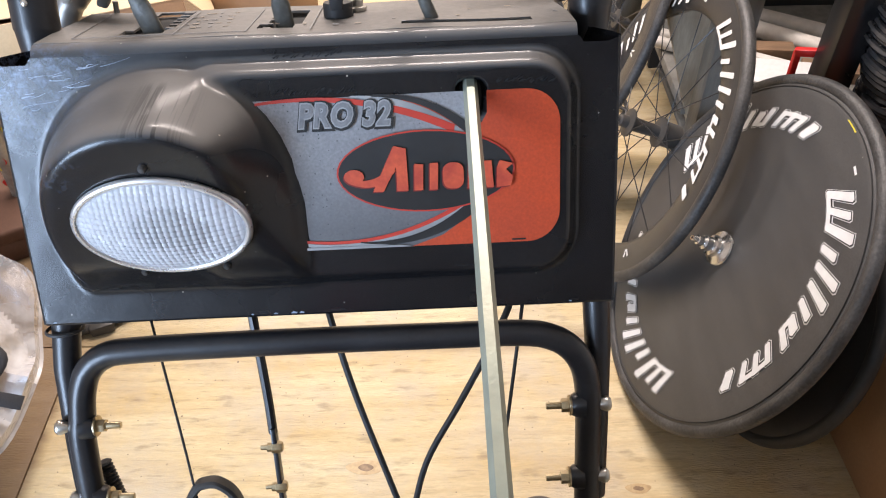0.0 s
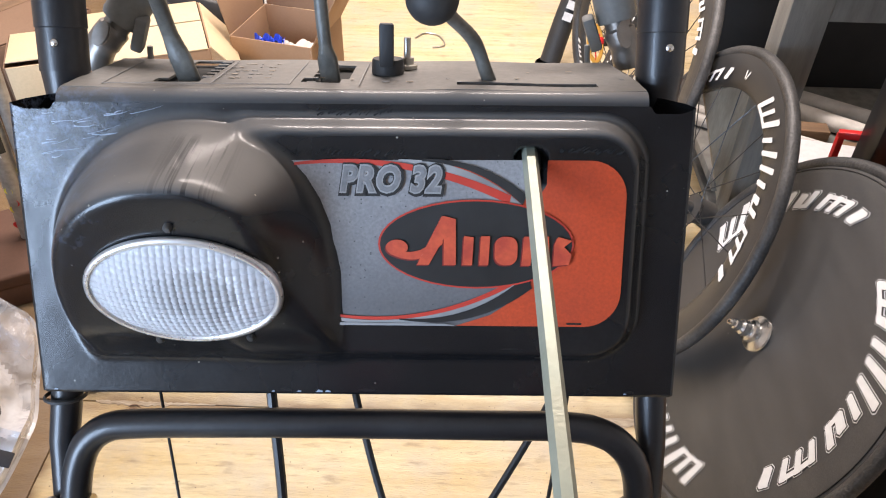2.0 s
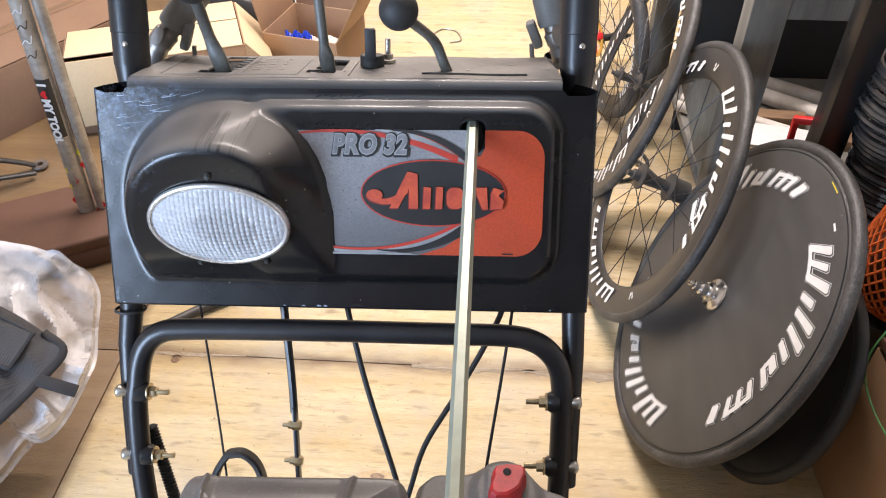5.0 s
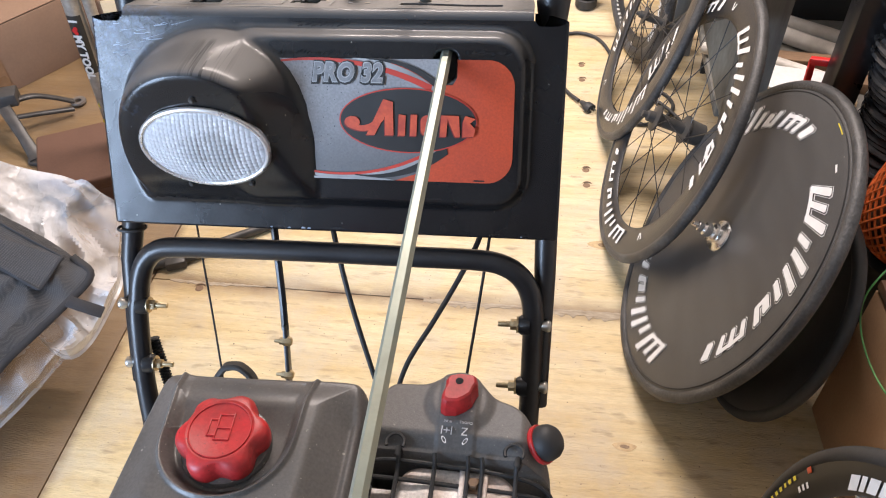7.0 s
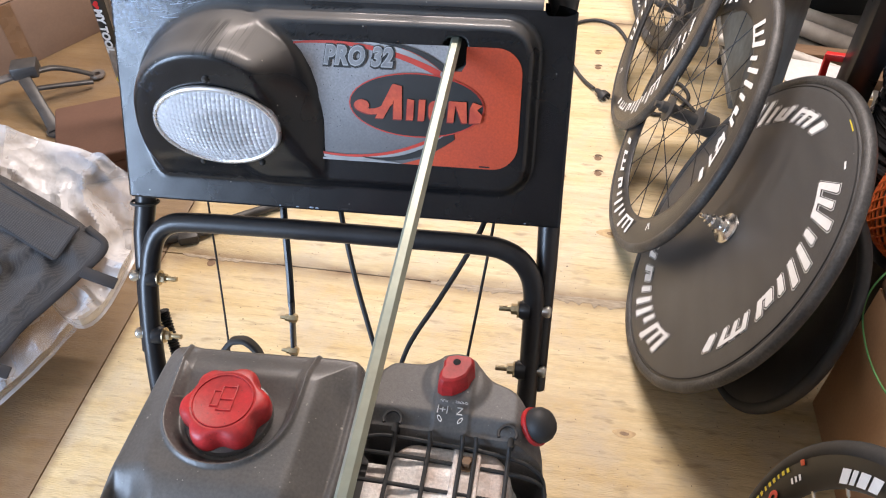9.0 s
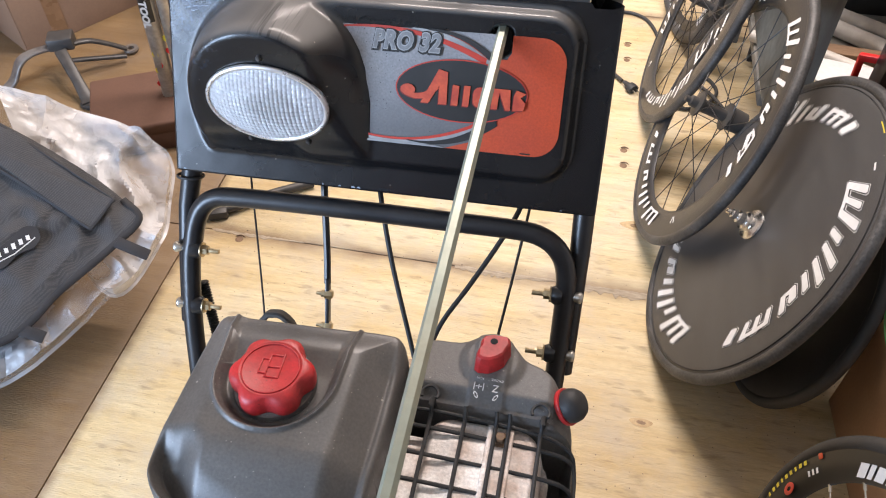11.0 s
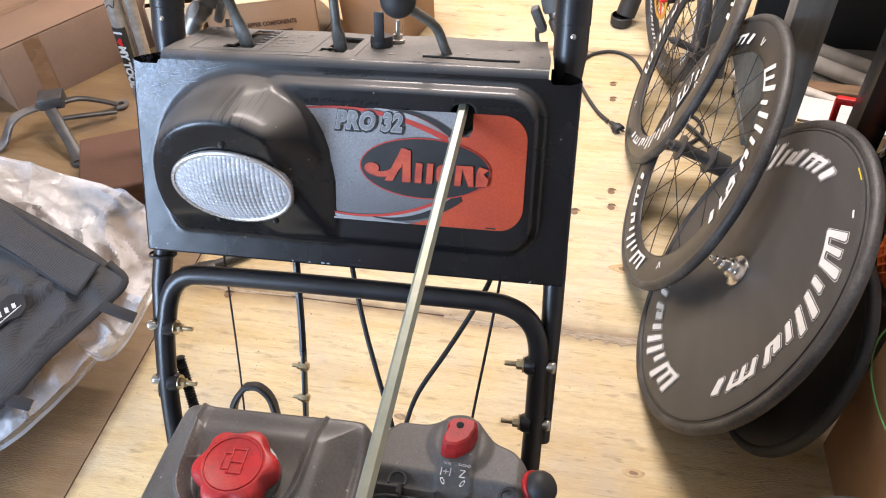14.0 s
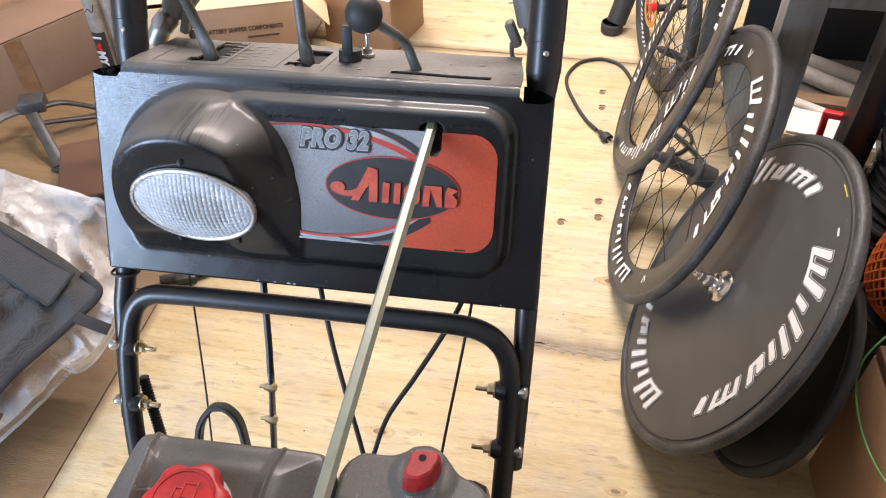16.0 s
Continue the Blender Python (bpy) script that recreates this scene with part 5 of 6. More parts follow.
def deep_wheel(name, c, n, label, rim_mat=RIM_CARBON, tyre_mat=TYRE_RUBBER, R=.335, inner=.236, starts=(75, -45, -165), span_deg=70, spokes=20, rear=False, hub_len=.055, fat=.012, spoke_mat=BLACK_TUBE):
    m = wheel_pose(c, n)
    w = thing(name, m, label, "bicycle wheel", "bicycle wheels leaning in a row")
    part("tyre", tyre_mesh(R - fat, fat), tyre_mat, w, "dusty black tyre", m=Matrix())
    half = .0095
    rim = part("rim", lathe([(R - fat * 1.5, half), (R - fat * 1.5 - .017, half + .0015), (inner + .014, half * .85), (inner + .003, .0035), (inner, 0), (inner + .003, -.0035), (inner + .014, -half * .85), (R - fat * 1.5 - .017, -half - .0015), (R - fat * 1.5, -half)], 96, closed=True), rim_mat, w, "deep black carbon rim", m=Matrix())
    add_marks(rim, starts, span_deg, inner + .011, min(R - .032, inner + .052), half + .0012)
    for a in starts:
        t = radians(a + 21)
        for k in (-1, 1):
            part("rim_mark", box((.016, .0035, .0003), Matrix.Translation(((inner + .030) * math.cos(t + k * .016), (inner + .030) * math.sin(t + k * .016), half + .0019)) @ Matrix.Rotation(t + .3 * k, 4, "Z"), 0), WHITE_INK, rim, m=Matrix(), smooth=False)
    g = 1.35 if rear else 1.0
    hub = part("hub", lathe([(r * g, z * g) for r, z in [(0, hub_len), (.005, hub_len), (.006, hub_len - .008), (.009, hub_len - .010), (.010, .034), (.022, .032), (.022, .029), (.011, .026), (.010, -.02), (.024, -.022), (.024, -.025),
                             ((.020 if rear else .010), -.028), ((.019 if rear else .009), -.055), (.006, -.058), (.005, -.066), (0, -.066)]], 24), SHOE, w, "dark grey hub", m=Matrix())
    for k in range(spokes):
        a = 2 * math.pi * k / spokes
        z = .030 if k % 2 else -.023
        b = a + (.8 if k % 4 < 2 else -.8)
        p, q = Vector((.021 * g * math.cos(b), .021 * g * math.sin(b), z * g)), Vector(((inner + .004) * math.cos(a), (inner + .004) * math.sin(a), 0))
        part("spoke", tube([p, q], .0012, 5), spoke_mat, w, m=Matrix())
        if spoke_mat is not BLACK_TUBE:
            part("nipple", tube([q.lerp(p, .045), q], .0024, 6), spoke_mat, w, m=Matrix())
    return w


def disc_wheel(c, n):
    m = wheel_pose(c, n)
    w = thing("disc_wheel", m, "matt black carbon disc wheel with white lettered marks", "bicycle wheel", "bicycle wheels leaning in a row")
    part("tyre", tyre_mesh(.3235, .0118, 128), TYRE_RUBBER, w, "dusty black tyre with yellow dash", m=Matrix())
    prof = [(.316, .0075), (.309, .0098), (.300, .0108), (.16, .0118), (.045, .0122), (.030, .0124), (.026, .0125), (0, .0125)]
    body = part("disc_body", lathe(prof + [(r, -z) for r, z in prof[::-1]], 128), CARBON, w, "matt black carbon disc face", m=Matrix())
    add = lambda r: .0108 + (.300 - r) * (.0010 / .14)
    for a, span in ((71, 92), (-50, 92), (-177, 85)):
        for k in range(len(MARK)):
            for grow, material, lift in ((.0026, WHITE_INK, .0008), (.0016, DECAL_BLACK, .0013), (0, WHITE_INK, .0018)):
                bm = mark_shape(a, span, .234, .287, .0, k, grow)
                for v in bm.verts:
                    v.co.z += add(math.hypot(v.co.x, v.co.y)) + lift
                part("face_mark", bm, material, body, m=Matrix(), smooth=False)
    part("face_mark", box((.004, .016, .0003), Matrix.Translation((.287 * math.cos(radians(74.5)), .287 * math.sin(radians(74.5)), .0122)) @ Matrix.Rotation(radians(74.5), 4, "Z"), 0), WHITE_INK, body, m=Matrix(), smooth=False)
    part("tyre_seam", lathe([(.3088, .0101), (.3096, .0112), (.3106, .0112), (.3112, .0096)], 128), RUBBER, body, m=Matrix())
    part("yellow_dash", lathe([(.3040, .0116), (.3058, .0116), (.3058, .0104)], 10, arc=(radians(87), radians(93))), YELLOW_INK, body, m=Matrix())
    HUBM = Matrix.Translation((.004, .006, -.0150))
    hub = part("hub", lathe([(0, .092), (.0045, .092), (.0056, .090), (.0058, .081), (.0088, .080), (.0094, .072), (.0082, .069), (.0128, .066), (.0140, .056), (.0132, .052), (.0185, .050), (.0205, .044), (.0170, .040), (.0225, .037), (.0310, .034), (.0325, .031), (.0310, .0275), (.014, .026)], 40, HUBM), CHROME, w, "polished alloy hub end", m=Matrix())
    part("axle_end", lathe([(0, .0925), (.0022, .0925), (.0025, .0915)], 12, HUBM), DARK_VOID, hub, m=Matrix())
    return w


disc_wheel((.631, .603, .291), (-.888, .018, .460))
deep_wheel("deep_rim_wheel", (.556, .950, .307), (-.930, .004, .367), "deep-section black carbon wheel leaning beside the disc wheel", R=.331, rear=True, starts=(84, -52, -168), inner=.247, span_deg=78)
deep_wheel("deep_rim_wheel", (.544, 1.394, .320), (-.941, .033, .336), "deep-section black carbon front wheel leaning on the rack", starts=(112, -8, -128), inner=.254, span_deg=70)
# a wheel stacked behind the disc wheel
deep_wheel("deep_rim_wheel", (.736, .510, .212), (-.93, .018, .36), "dark small deep-section wheel behind the disc wheel", rim_mat=RIM_CARBON, tyre_mat=RUBBER, R=.228, starts=(), inner=.085)
sw = deep_wheel("shallow_rim_wheel", (.6815, -.2594, .3300), (-.9727, -.1229, .1966), "black carbon wheel with yellow and white tyre marks", rim_mat=MATT_BLACK, tyre_mat=RUBBER, inner=.274, starts=(), spokes=24, spoke_mat=STEEL)
for k in range(9):
    a = radians(190 - 2.35 * k)
    part("tyre_mark", box((.0060, .0062 if k % 3 else .0042, .0005), Matrix.Translation((.3115 * math.cos(a), .3115 * math.sin(a), .0120)) @ Matrix.Rotation(a, 4, "Z"), .0002), YELLOW_INK, sw, m=Matrix(), smooth=False)
part("tyre_badge", box((.008, .009, .0006), Matrix.Translation((.3120 * math.cos(radians(164.5)), .3140 * math.sin(radians(164.5)), .0120)) @ Matrix.Rotation(radians(164.5), 4, "Z"), .002), ORANGE, sw, m=Matrix())
for k in range(3):
    a = radians(170.6 - 1.9 * k)
    part("rim_number_bar", box((.008, .0045, .0005), Matrix.Translation((.2950 * math.cos(a), .2965 * math.sin(a), .0112)) @ Matrix.Rotation(a, 4, "Z"), .0002), WHITE_INK, sw, m=Matrix(), smooth=False)
a = radians(181)
part("rim_badge", lathe([(.004, 0), (.010, .0004), (.011, 0)], 20, Matrix.Translation((.2935 * math.cos(a), .2935 * math.sin(a), .0112)) @ Matrix.Rotation(a, 4, "Z") @ Matrix.Diagonal((.75, 1.2, 1, 1))), RED_INK, sw, m=Matrix())
for start in (149.5, 29.5, -90.5):
    for k, (w0, w1) in enumerate(((0, 3.2), (4.0, 5.8), (6.8, 10.2), (11.2, 14.6))):
        pts = [(r, start - w - .10 * (r - .288) * 900) for r, w in ((.281, w0), (.300, w0), (.300, w1), (.281, w1))]
        part("rim_mark", plate([(r * math.cos(radians(t)), r * math.sin(radians(t))) for r, t in pts], .0004, Matrix.Translation((0, 0, .0108))), WHITE_INK, sw, m=Matrix(), smooth=False)

# ---- clutch levers behind the deck ----
for s, a, b, c in ((0, (-.230, .320, .920), (-.206, .333, .953), (-.112, .385, 1.060)), (1, (.258, .352, .920), (.246, .364, .952), (.205, .420, 1.075))):
    a, b, c = Vector(a), Vector(b), Vector(c)
    elbow = part("clutch_pivot", tube(smooth_path([a, a.lerp(b, .5) + Vector((0, 0, .004)), b, b.lerp(c, .12)], 6), [.0130] * 6 + [.0145] * 6 + [.0120] * 7, 18), WORN_CHROME, BLOWER, "worn chrome clutch lever elbow")
    d = (c - b).normalized()
    part("pivot_face", plate(ellipse(0, 0, .012, .008, 24), .002, frame_of(a.lerp(b, .75) + Vector((0, -.0150, .010)), b - a, (0, .5, .8)), .0008), WORN_CHROME, elbow)
    grip = part("clutch_lever", tube([b + d * .006, b + d * .010, b + d * .055, b + d * .058, c], [.0165, .0180, .0180, .0172, .0172], 24), GREY_PLASTIC, BLOWER, "grey plastic clutch lever sleeve")
    part("lever_tab", box((.011, .014, .034), Matrix.Translation(b + Vector((.022 if not s else -.024, -.004, -.004))) @ Matrix.Rotation(.4 if not s else -.4, 4, "Y"), .003), GREY_PLASTIC, grip)
    part("lever_hook", tube(smooth_path([b + Vector((.026 if not s else -.026, 0, -.018)), b + Vector((.024 if not s else -.024, -.004, -.034)), b + Vector((.016 if not s else -.016, -.006, -.040))], 4), .0028, 8), GREY_PLASTIC, grip)


# ---- boxes and clutter beyond the machine ----
def carton(name, at, size, turn, label, material=CARDBOARD, open_top=False, flaps=(), pale=PALE_CARD):
    """A cardboard box with its panels and flaps; at: the middle of its base."""
    size = Vector(size)
    m = Matrix.Translation(at) @ Matrix.Rotation(radians(turn), 4, "Z")
    b = thing(name, m, label, "cardboard box")
    t = .004
    for nm, sx, sy, px, py in (("side_panel", t, size.y, -size.x / 2, 0), ("side_panel", t, size.y, size.x / 2, 0), ("end_panel", size.x - t, t, 0, -size.y / 2), ("end_panel", size.x - t, t, 0, size.y / 2)):
        part(nm, box((sx, sy, size.z), Matrix.Translation((px, py, size.z / 2)), .0015), material, b, m=Matrix())
    part("bottom_panel", box((size.x - .01, size.y - .01, t), Matrix.Translation((0, 0, t / 2 + .001)), 0), material, b, m=Matrix())
    if not open_top:
        for s in (-1, 1):
            part("top_flap", box((size.x - .004, size.y / 2 - .003, t), Matrix.Translation((0, s * size.y / 4, size.z + t / 2 + .001)), .0015), material, b, m=Matrix())
        part("tape", box((size.x - .01, .05, .0006), Matrix.Translation((0, 0, size.z + t + .0018)), 0), OLD_WOOD, b, m=Matrix())
    for side, length, lift in flaps:
        ang = radians(lift)
        if side in "we":
            s = -1 if side == "w" else 1
            fm = Matrix.Translation((s * (size.x / 2 + .003), 0, size.z)) @ Matrix.Rotation(-s * ang, 4, "Y") @ Matrix.Translation((s * length / 2, 0, 0))
            part("top_flap", box((length, size.y - .01, t), fm, .0015), pale, b, m=Matrix())
        else:
            s = -1 if side == "s" else 1
            fm = Matrix.Translation((0, s * (size.y / 2 + .003), size.z)) @ Matrix.Rotation(s * ang, 4, "X") @ Matrix.Translation((0, s * length / 2, 0))
            part("top_flap", box((size.x - .01, length, t), fm, .0015), pale, b, m=Matrix())
    return b


lc = carton("large_carton", (-1.457, 1.729, 0), (.84, .44, .21), 59, "large taped brown cardboard box on the floor")
for x in (-.30, .36):
    part("tape_strip", box((.050, .0008, .200), Matrix.Translation((x, -.2228, .110)), 0), PACKING_TAPE, lc, "brown packing tape", m=Matrix())
carton("large_carton", (-2.05, 1.05, 0), (.5, .5, .30), 25, "large taped brown cardboard box on the floor")
carton("open_carton", (-1.056, 1.639, 0), (.17, .20, .25), 21, "narrow cardboard box with a pale flap folded down", CARDBOARD, True, (("s", .21, -84), ("n", .19, 178)))
bx = carton("text_carton", (-.806, 1.753, 0), (.34, .32, .25), 21, "open cardboard box with printed words", BOX_CARD, open_top=True, flaps=(("e", .13, -52), ("s", .15, 174), ("n", .16, 176)))
part("carton_lettering", writing("BATTERY SHIPPER COMPONENTS", .015, Matrix.Translation((-.015, -.1635, .172)) @ Matrix.Rotation(radians(90), 4, "X") @ Matrix.Diagonal((.78, 1, 1, 1)), bold=.0008), BOX_INK, bx, m=Matrix(), smooth=False)
part("carton_print_bar", box((.10, .001, .006), Matrix.Translation((.04, -.1635, .143)), 0), BOX_INK, bx, m=Matrix())
carton("flap_carton", (-.43, 1.93, 0), (.26, .24, .20), -14, "small open cardboard box with raised flap", BOX_CARD, open_top=True, flaps=(("e", .2, 62), ("w", .16, 78), ("n", .15, 84)), pale=BOX_CARD)
tagged(part("blue_packet", sheet(14, 10, lambda i, j: (-.535 + .007 * i, 1.885 + .007 * j, .150 + .012 * math.sin(i * 1.3 + j) + .010 * math.cos(j * 1.7))), BLUE), "crumpled blue plastic packet in the box", "packet")
tagged(part("foam_packet", sheet(12, 10, lambda i, j: (-.48 + .012 * i, 1.87 + .012 * j, .12 + .012 * math.sin(i * 1.1 + j * 1.4))), WHITE_PLASTIC), "crumpled white packing film in the box", "packet")
RC = carton("right_carton", (1.125, .135, 0), (.52, .62, .36), 3, "reddish brown cardboard box beside the wheels", RED_CARD)
for x, y, w, h in ((-.252, 0, .022, .622), (.252, 0, .022, .622), (0, .302, .482, .020), (0, -.302, .482, .020)):
    part("edge_board", box((w, h, .020), Matrix.Translation((x, y, .376)), .003), EDGE_WOOD, RC, "dark brown edge board", m=Matrix())
BBM = Matrix.Translation((-.93, 1.0, 0)) @ Matrix.Rotation(.5, 4, "Z")
bb = thing("brown_box", BBM, "reddish brown low box on the floor", "box")
part("base", box((.292, .252, .058), Matrix.Translation((0, 0, .029)), .006), DARK_CARD, bb, m=Matrix())
part("lid", box((.30, .26, .036), Matrix.Translation((0, 0, .074)), .008, 3), DARK_CARD, bb, m=Matrix())

# a chrome frame tube with stickers, standing against the cartons
TA, TB = Vector((-.874, 1.035, .03)), Vector((-.842, 1.045, .82))
ft = thing("sticker_tube", Matrix.Translation(TA), "old chrome bicycle fork with a black sticker", "bicycle fork")
TD = (TB - TA).normalized()
for off, r in ((Vector((0, 0, 0)), .021), (Vector((.038, .010, 0)), .014)):
    part("fork_tube", tube([TA + off, TB + off], r, 20), STICKER_CHROME, ft)
SIDE = Vector((TD.z, 0, -TD.x))
ST = frame_of(TA + TD * .36 + Vector((0, -.0216, 0)), -TD, (.97 * SIDE.x, 0, .97 * SIDE.z))
stick = part("sticker", sheet(2, 9, lambda i, j: TA + TD * (.295 + .155 * i) + .0216 * (SIDE * math.sin((j - 4) * .26) - Vector((0, 1, 0)) * math.cos((j - 4) * .26))), DECAL_BLACK, ft, "black sticker with white words")
def sticker_frame(d):
    return frame_of(TA + TD * d + Vector((0, -.0223, 0)), -TD, SIDE)
part("sticker_words", writing("MY TOOL", .020, sticker_frame(.340), bold=.0014), WHITE_INK, stick, smooth=False)
part("sticker_words", writing("I", .020, sticker_frame(.437), bold=.0014), WHITE_INK, stick, smooth=False)
heart = [(.011 * math.sin(t) ** 3, .0095 * (.8125 * math.cos(t) - .3125 * math.cos(2 * t) - .125 * math.cos(3 * t) - .0625 * math.cos(4 * t))) for t in np.linspace(0, 2 * math.pi, 25)[:-1]]
part("sticker_heart", plate(heart, .0004, sticker_frame(.412)), BRIGHT_RED, stick, smooth=False)
rng = random.Random(9)
for k in range(9):
    d, a = rng.uniform(.05, .26), rng.uniform(-.9, .9)
    part("paint_blob", lathe([(0, .0016), (.006, .0010), (.009, 0)], 12, frame_of(TA + TD * d + Vector((.038, .010, 0)) * (k % 2) + (.0205 if not k % 2 else .0148) * (SIDE * math.sin(a) - Vector((0, 1, 0)) * math.cos(a)), TD, SIDE)), BRIGHT_RED if k % 3 else YELLOW_INK, ft)
for k in range(7):
    d = .50 + .035 * k
    part("pinstripe", tube(smooth_path([TA + TD * (d + e) + .0216 * (SIDE * math.sin(a) - Vector((0, 1, 0)) * math.cos(a)) for e, a in ((0, -.6), (.012, 0), (.004, .4), (.022, .7))], 4), .0012, 6), WHITE_INK if k % 2 else BOX_INK, ft)

# a folded stand lying on the floor by the cartons
stand = thing("tripod_stand", Matrix.Translation((-1.28, 1.18, 0)), "dark cast three-legged stand base on the dusty floor", "stand")
HUB = Vector((-1.300, 1.190, .092))
part("hub_block", box((.075, .060, .040), Matrix.Translation(HUB + Vector((0, .012, .010))) @ Matrix.Rotation(.42, 4, "Z"), .006), STAND_GREY, stand)
for name, pts, wide, material, label in (
        ("stand_leg", [(-1.325, 1.175, .092), (-1.365, 1.138, .090), (-1.392, 1.108, .075), (-1.412, 1.078, .030), (-1.430, 1.052, .012)], (.013, .014, .019, .019, .016), PALE_ALLOY, "pale worn leg with bent foot"),
        ("stand_leg", [(-1.285, 1.165, .090), (-1.245, 1.128, .074), (-1.205, 1.092, .046), (-1.170, 1.060, .016), (-1.150, 1.042, .011)], (.018, .017, .016, .019, .022), STAND_GREY, "flat dark leg"),
        ("stand_leg", [(-1.275, 1.205, .092), (-1.240, 1.245, .082), (-1.205, 1.285, .050), (-1.175, 1.318, .016)], (.012, .011, .010, .010), STAND_GREY, "flat dark leg"),
        ("stand_brace", [(-1.270, 1.180, .050), (-1.225, 1.215, .040), (-1.150, 1.275, .020)], (.009, .009, .009), STAND_GREY, "")):
    p = smooth_path(pts, 5)
    w = [float(v) for v in np.interp(np.linspace(0, 1, len(p)), np.linspace(0, 1, len(wide)), wide)]
    leg = part(name, strap(p, w, [.0055] * len(p), (.72, -.69, 0) if pts[0][0] > -1.30 and pts[-1][1] > 1.2 else (.66, .60, 0) if pts[-1][0] > -1.2 else (-.70, .68, .2)), material, stand, label, angle=50)
part("foot_ring", lathe([(.010, -.004), (.022, -.005), (.024, 0), (.022, .005), (.010, .004)], 20, Matrix.Translation((-1.165, 1.328, .010)), closed=True), PALE_ALLOY, stand)
part("foot_pad", lathe([(0, .006), (.020, .006), (.024, .003), (.024, -.005)], 20, Matrix.Translation((-1.150, 1.040, .006)) @ Matrix.Diagonal((1.3, .8, 1, 1))), STAND_GREY, stand)


# the seat fabric in a clear bag, propped on the floor
def fan(middle, outline, rings, shape, edge=1.0):
    """A sheet from a middle out to an outline; shape(p, t) moves each point."""
    rim = smooth_path(outline + [outline[0]], 9)[:-1]
    bm = bmesh.new()
    c = bm.verts.new(shape(Vector(middle), 0))
    last = None
    for k in range(1, rings + 1):
        t = k / rings
        ring = [bm.verts.new(shape(Vector(middle).lerp(q, t), t)) for q in rim]
        for i in range(len(rim)):
            j = (i + 1) % len(rim)
            bm.faces.new((ring[i], ring[j], last[j], last[i]) if last else (ring[i], ring[j], c))
        last = ring
    return bm


BAGN = Vector((.417, -.379, .826))
bag = thing("seat_bag", Matrix.Translation((-.9, .3, 0)), "black mesh recumbent seat fabric in a clear polythene bag", "bag")
FAB = [(-1.30, .50, .60), (-.914, .482, .422), (-.739, .467, .327), (-.652, .447, .274), (-.613, .425, .245), (-.644, .354, .227), (-.703, .244, .206), (-.780, .103, .181), (-1.05, -.10, .22), (-1.35, .10, .45)]
def fold(p, t):
    n = noise.noise(p * 5) * .012 + (1 - abs(noise.noise(Vector((p.x * 5 + p.y * 9, p.y * 5 - p.x * 14, p.z * 6))))) ** 3 * .010 + abs(noise.noise(p * 24)) * .006
    return p + BAGN * (n * (1 - t ** 8) + .004 * noise.noise(p * 34) + .006 * (1 - t ** 6))
fabric = part("seat_fabric", fan((-.88, .33, .33), FAB, 60, fold), FABRIC, bag, "black mesh fabric")
part("fabric_back", fan((-.88, .33, .27), FAB, 8, lambda p, t: p - BAGN * .010 * (1.0 - t ** 4) - BAGN * .002), WEB, bag)
part("hem", tube(smooth_path([Vector(p) + BAGN * .002 for p in FAB[3:9]], 6), .0075, 8, squash=[(1, .3)] * 31), WEB, fabric, "black webbing hem")
FLAP = [Vector(p) for p in ((-1.20, .40, .545), (-1.22, .50, .575), (-.914, .476, .424), (-.690, .440, .292), (-.664, .434, .278), (-.667, .424, .275), (-.682, .378, .258), (-.690, .366, .256), (-.712, .370, .268), (-.885, .395, .374))]
part("flap", fan(Vector((-.926, .416, .405)) + BAGN * .01, FLAP, 10, lambda p, t: p + BAGN * (.016 + noise.noise(p * 14) * .004)), FABRIC, fabric, "mesh flap")
part("flap_hem", tube(smooth_path([p + BAGN * .0165 for p in FLAP[2:] + FLAP[:1]], 6), .0036, 8, squash=[(1, .6)] * 49), WEB, fabric, "black webbing hem")
for p, q in (((-.640, .366, .230), (-.577, .368, .200)), ((-.770, .150, .192), (-.703, .154, .165))):
    p, q = Vector(p), Vector(q)
    d = (q - p).normalized()
    part("strap", box(((q - p).length, .024, .005), frame_of((p + q) / 2 + BAGN * .004, d, BAGN.cross(d)), .0015), WEB, bag, "black strap end")
LAB = frame_of(Vector((-.800, .272, .268)) + BAGN * .016, Vector((.56, .80, .08)), BAGN.cross(Vector((.56, .80, .08))))
patch = part("label_patch", plate(softened([(.055, -.012), (.062, .012), (.040, .026), (.005, .018), (-.030, .022), (-.062, .014), (-.060, -.012), (-.030, -.024), (.005, -.016), (.035, -.022)], 4), .002, LAB, .0006), WEB, fabric, "black rubber label with white mark")
for k in range(6):
    part("label_mark", box((.007, .012 - .001 * (k % 3), .0006), LAB @ Matrix.Translation((-.038 + .015 * k, .003, .0024)) @ Matrix.Rotation(-.3, 4, "Z"), 0), WHITE_INK, patch)
part("label_mark", tube([LAB @ Vector((-.045, -.008, .0022)), LAB @ Vector((0, -.011, .0022)), LAB @ Vector((.048, -.004, .0022))], .0012, 6), WHITE_INK, patch)
part("bag_filling", box((.42, .40, .26), Matrix.Translation((-1.10, .28, .132)) @ Matrix.Rotation(radians(20), 4, "Z"), .05, 4), WEB, bag)
FILMO = [(-1.30, .56, .56), (-.958, .575, .440), (-.791, .615, .372), (-.662, .620, .310), (-.604, .590, .272), (-.585, .514, .232), (-.578, .421, .186), (-.639, .286, .154), (-.700, .160, .125), (-.785, .060, .10), (-1.05, -.14, .06), (-1.35, .05, .25)]
def ridge(p, sharp):
    return (1 - min(1, 2.2 * abs(noise.noise(p)))) ** sharp


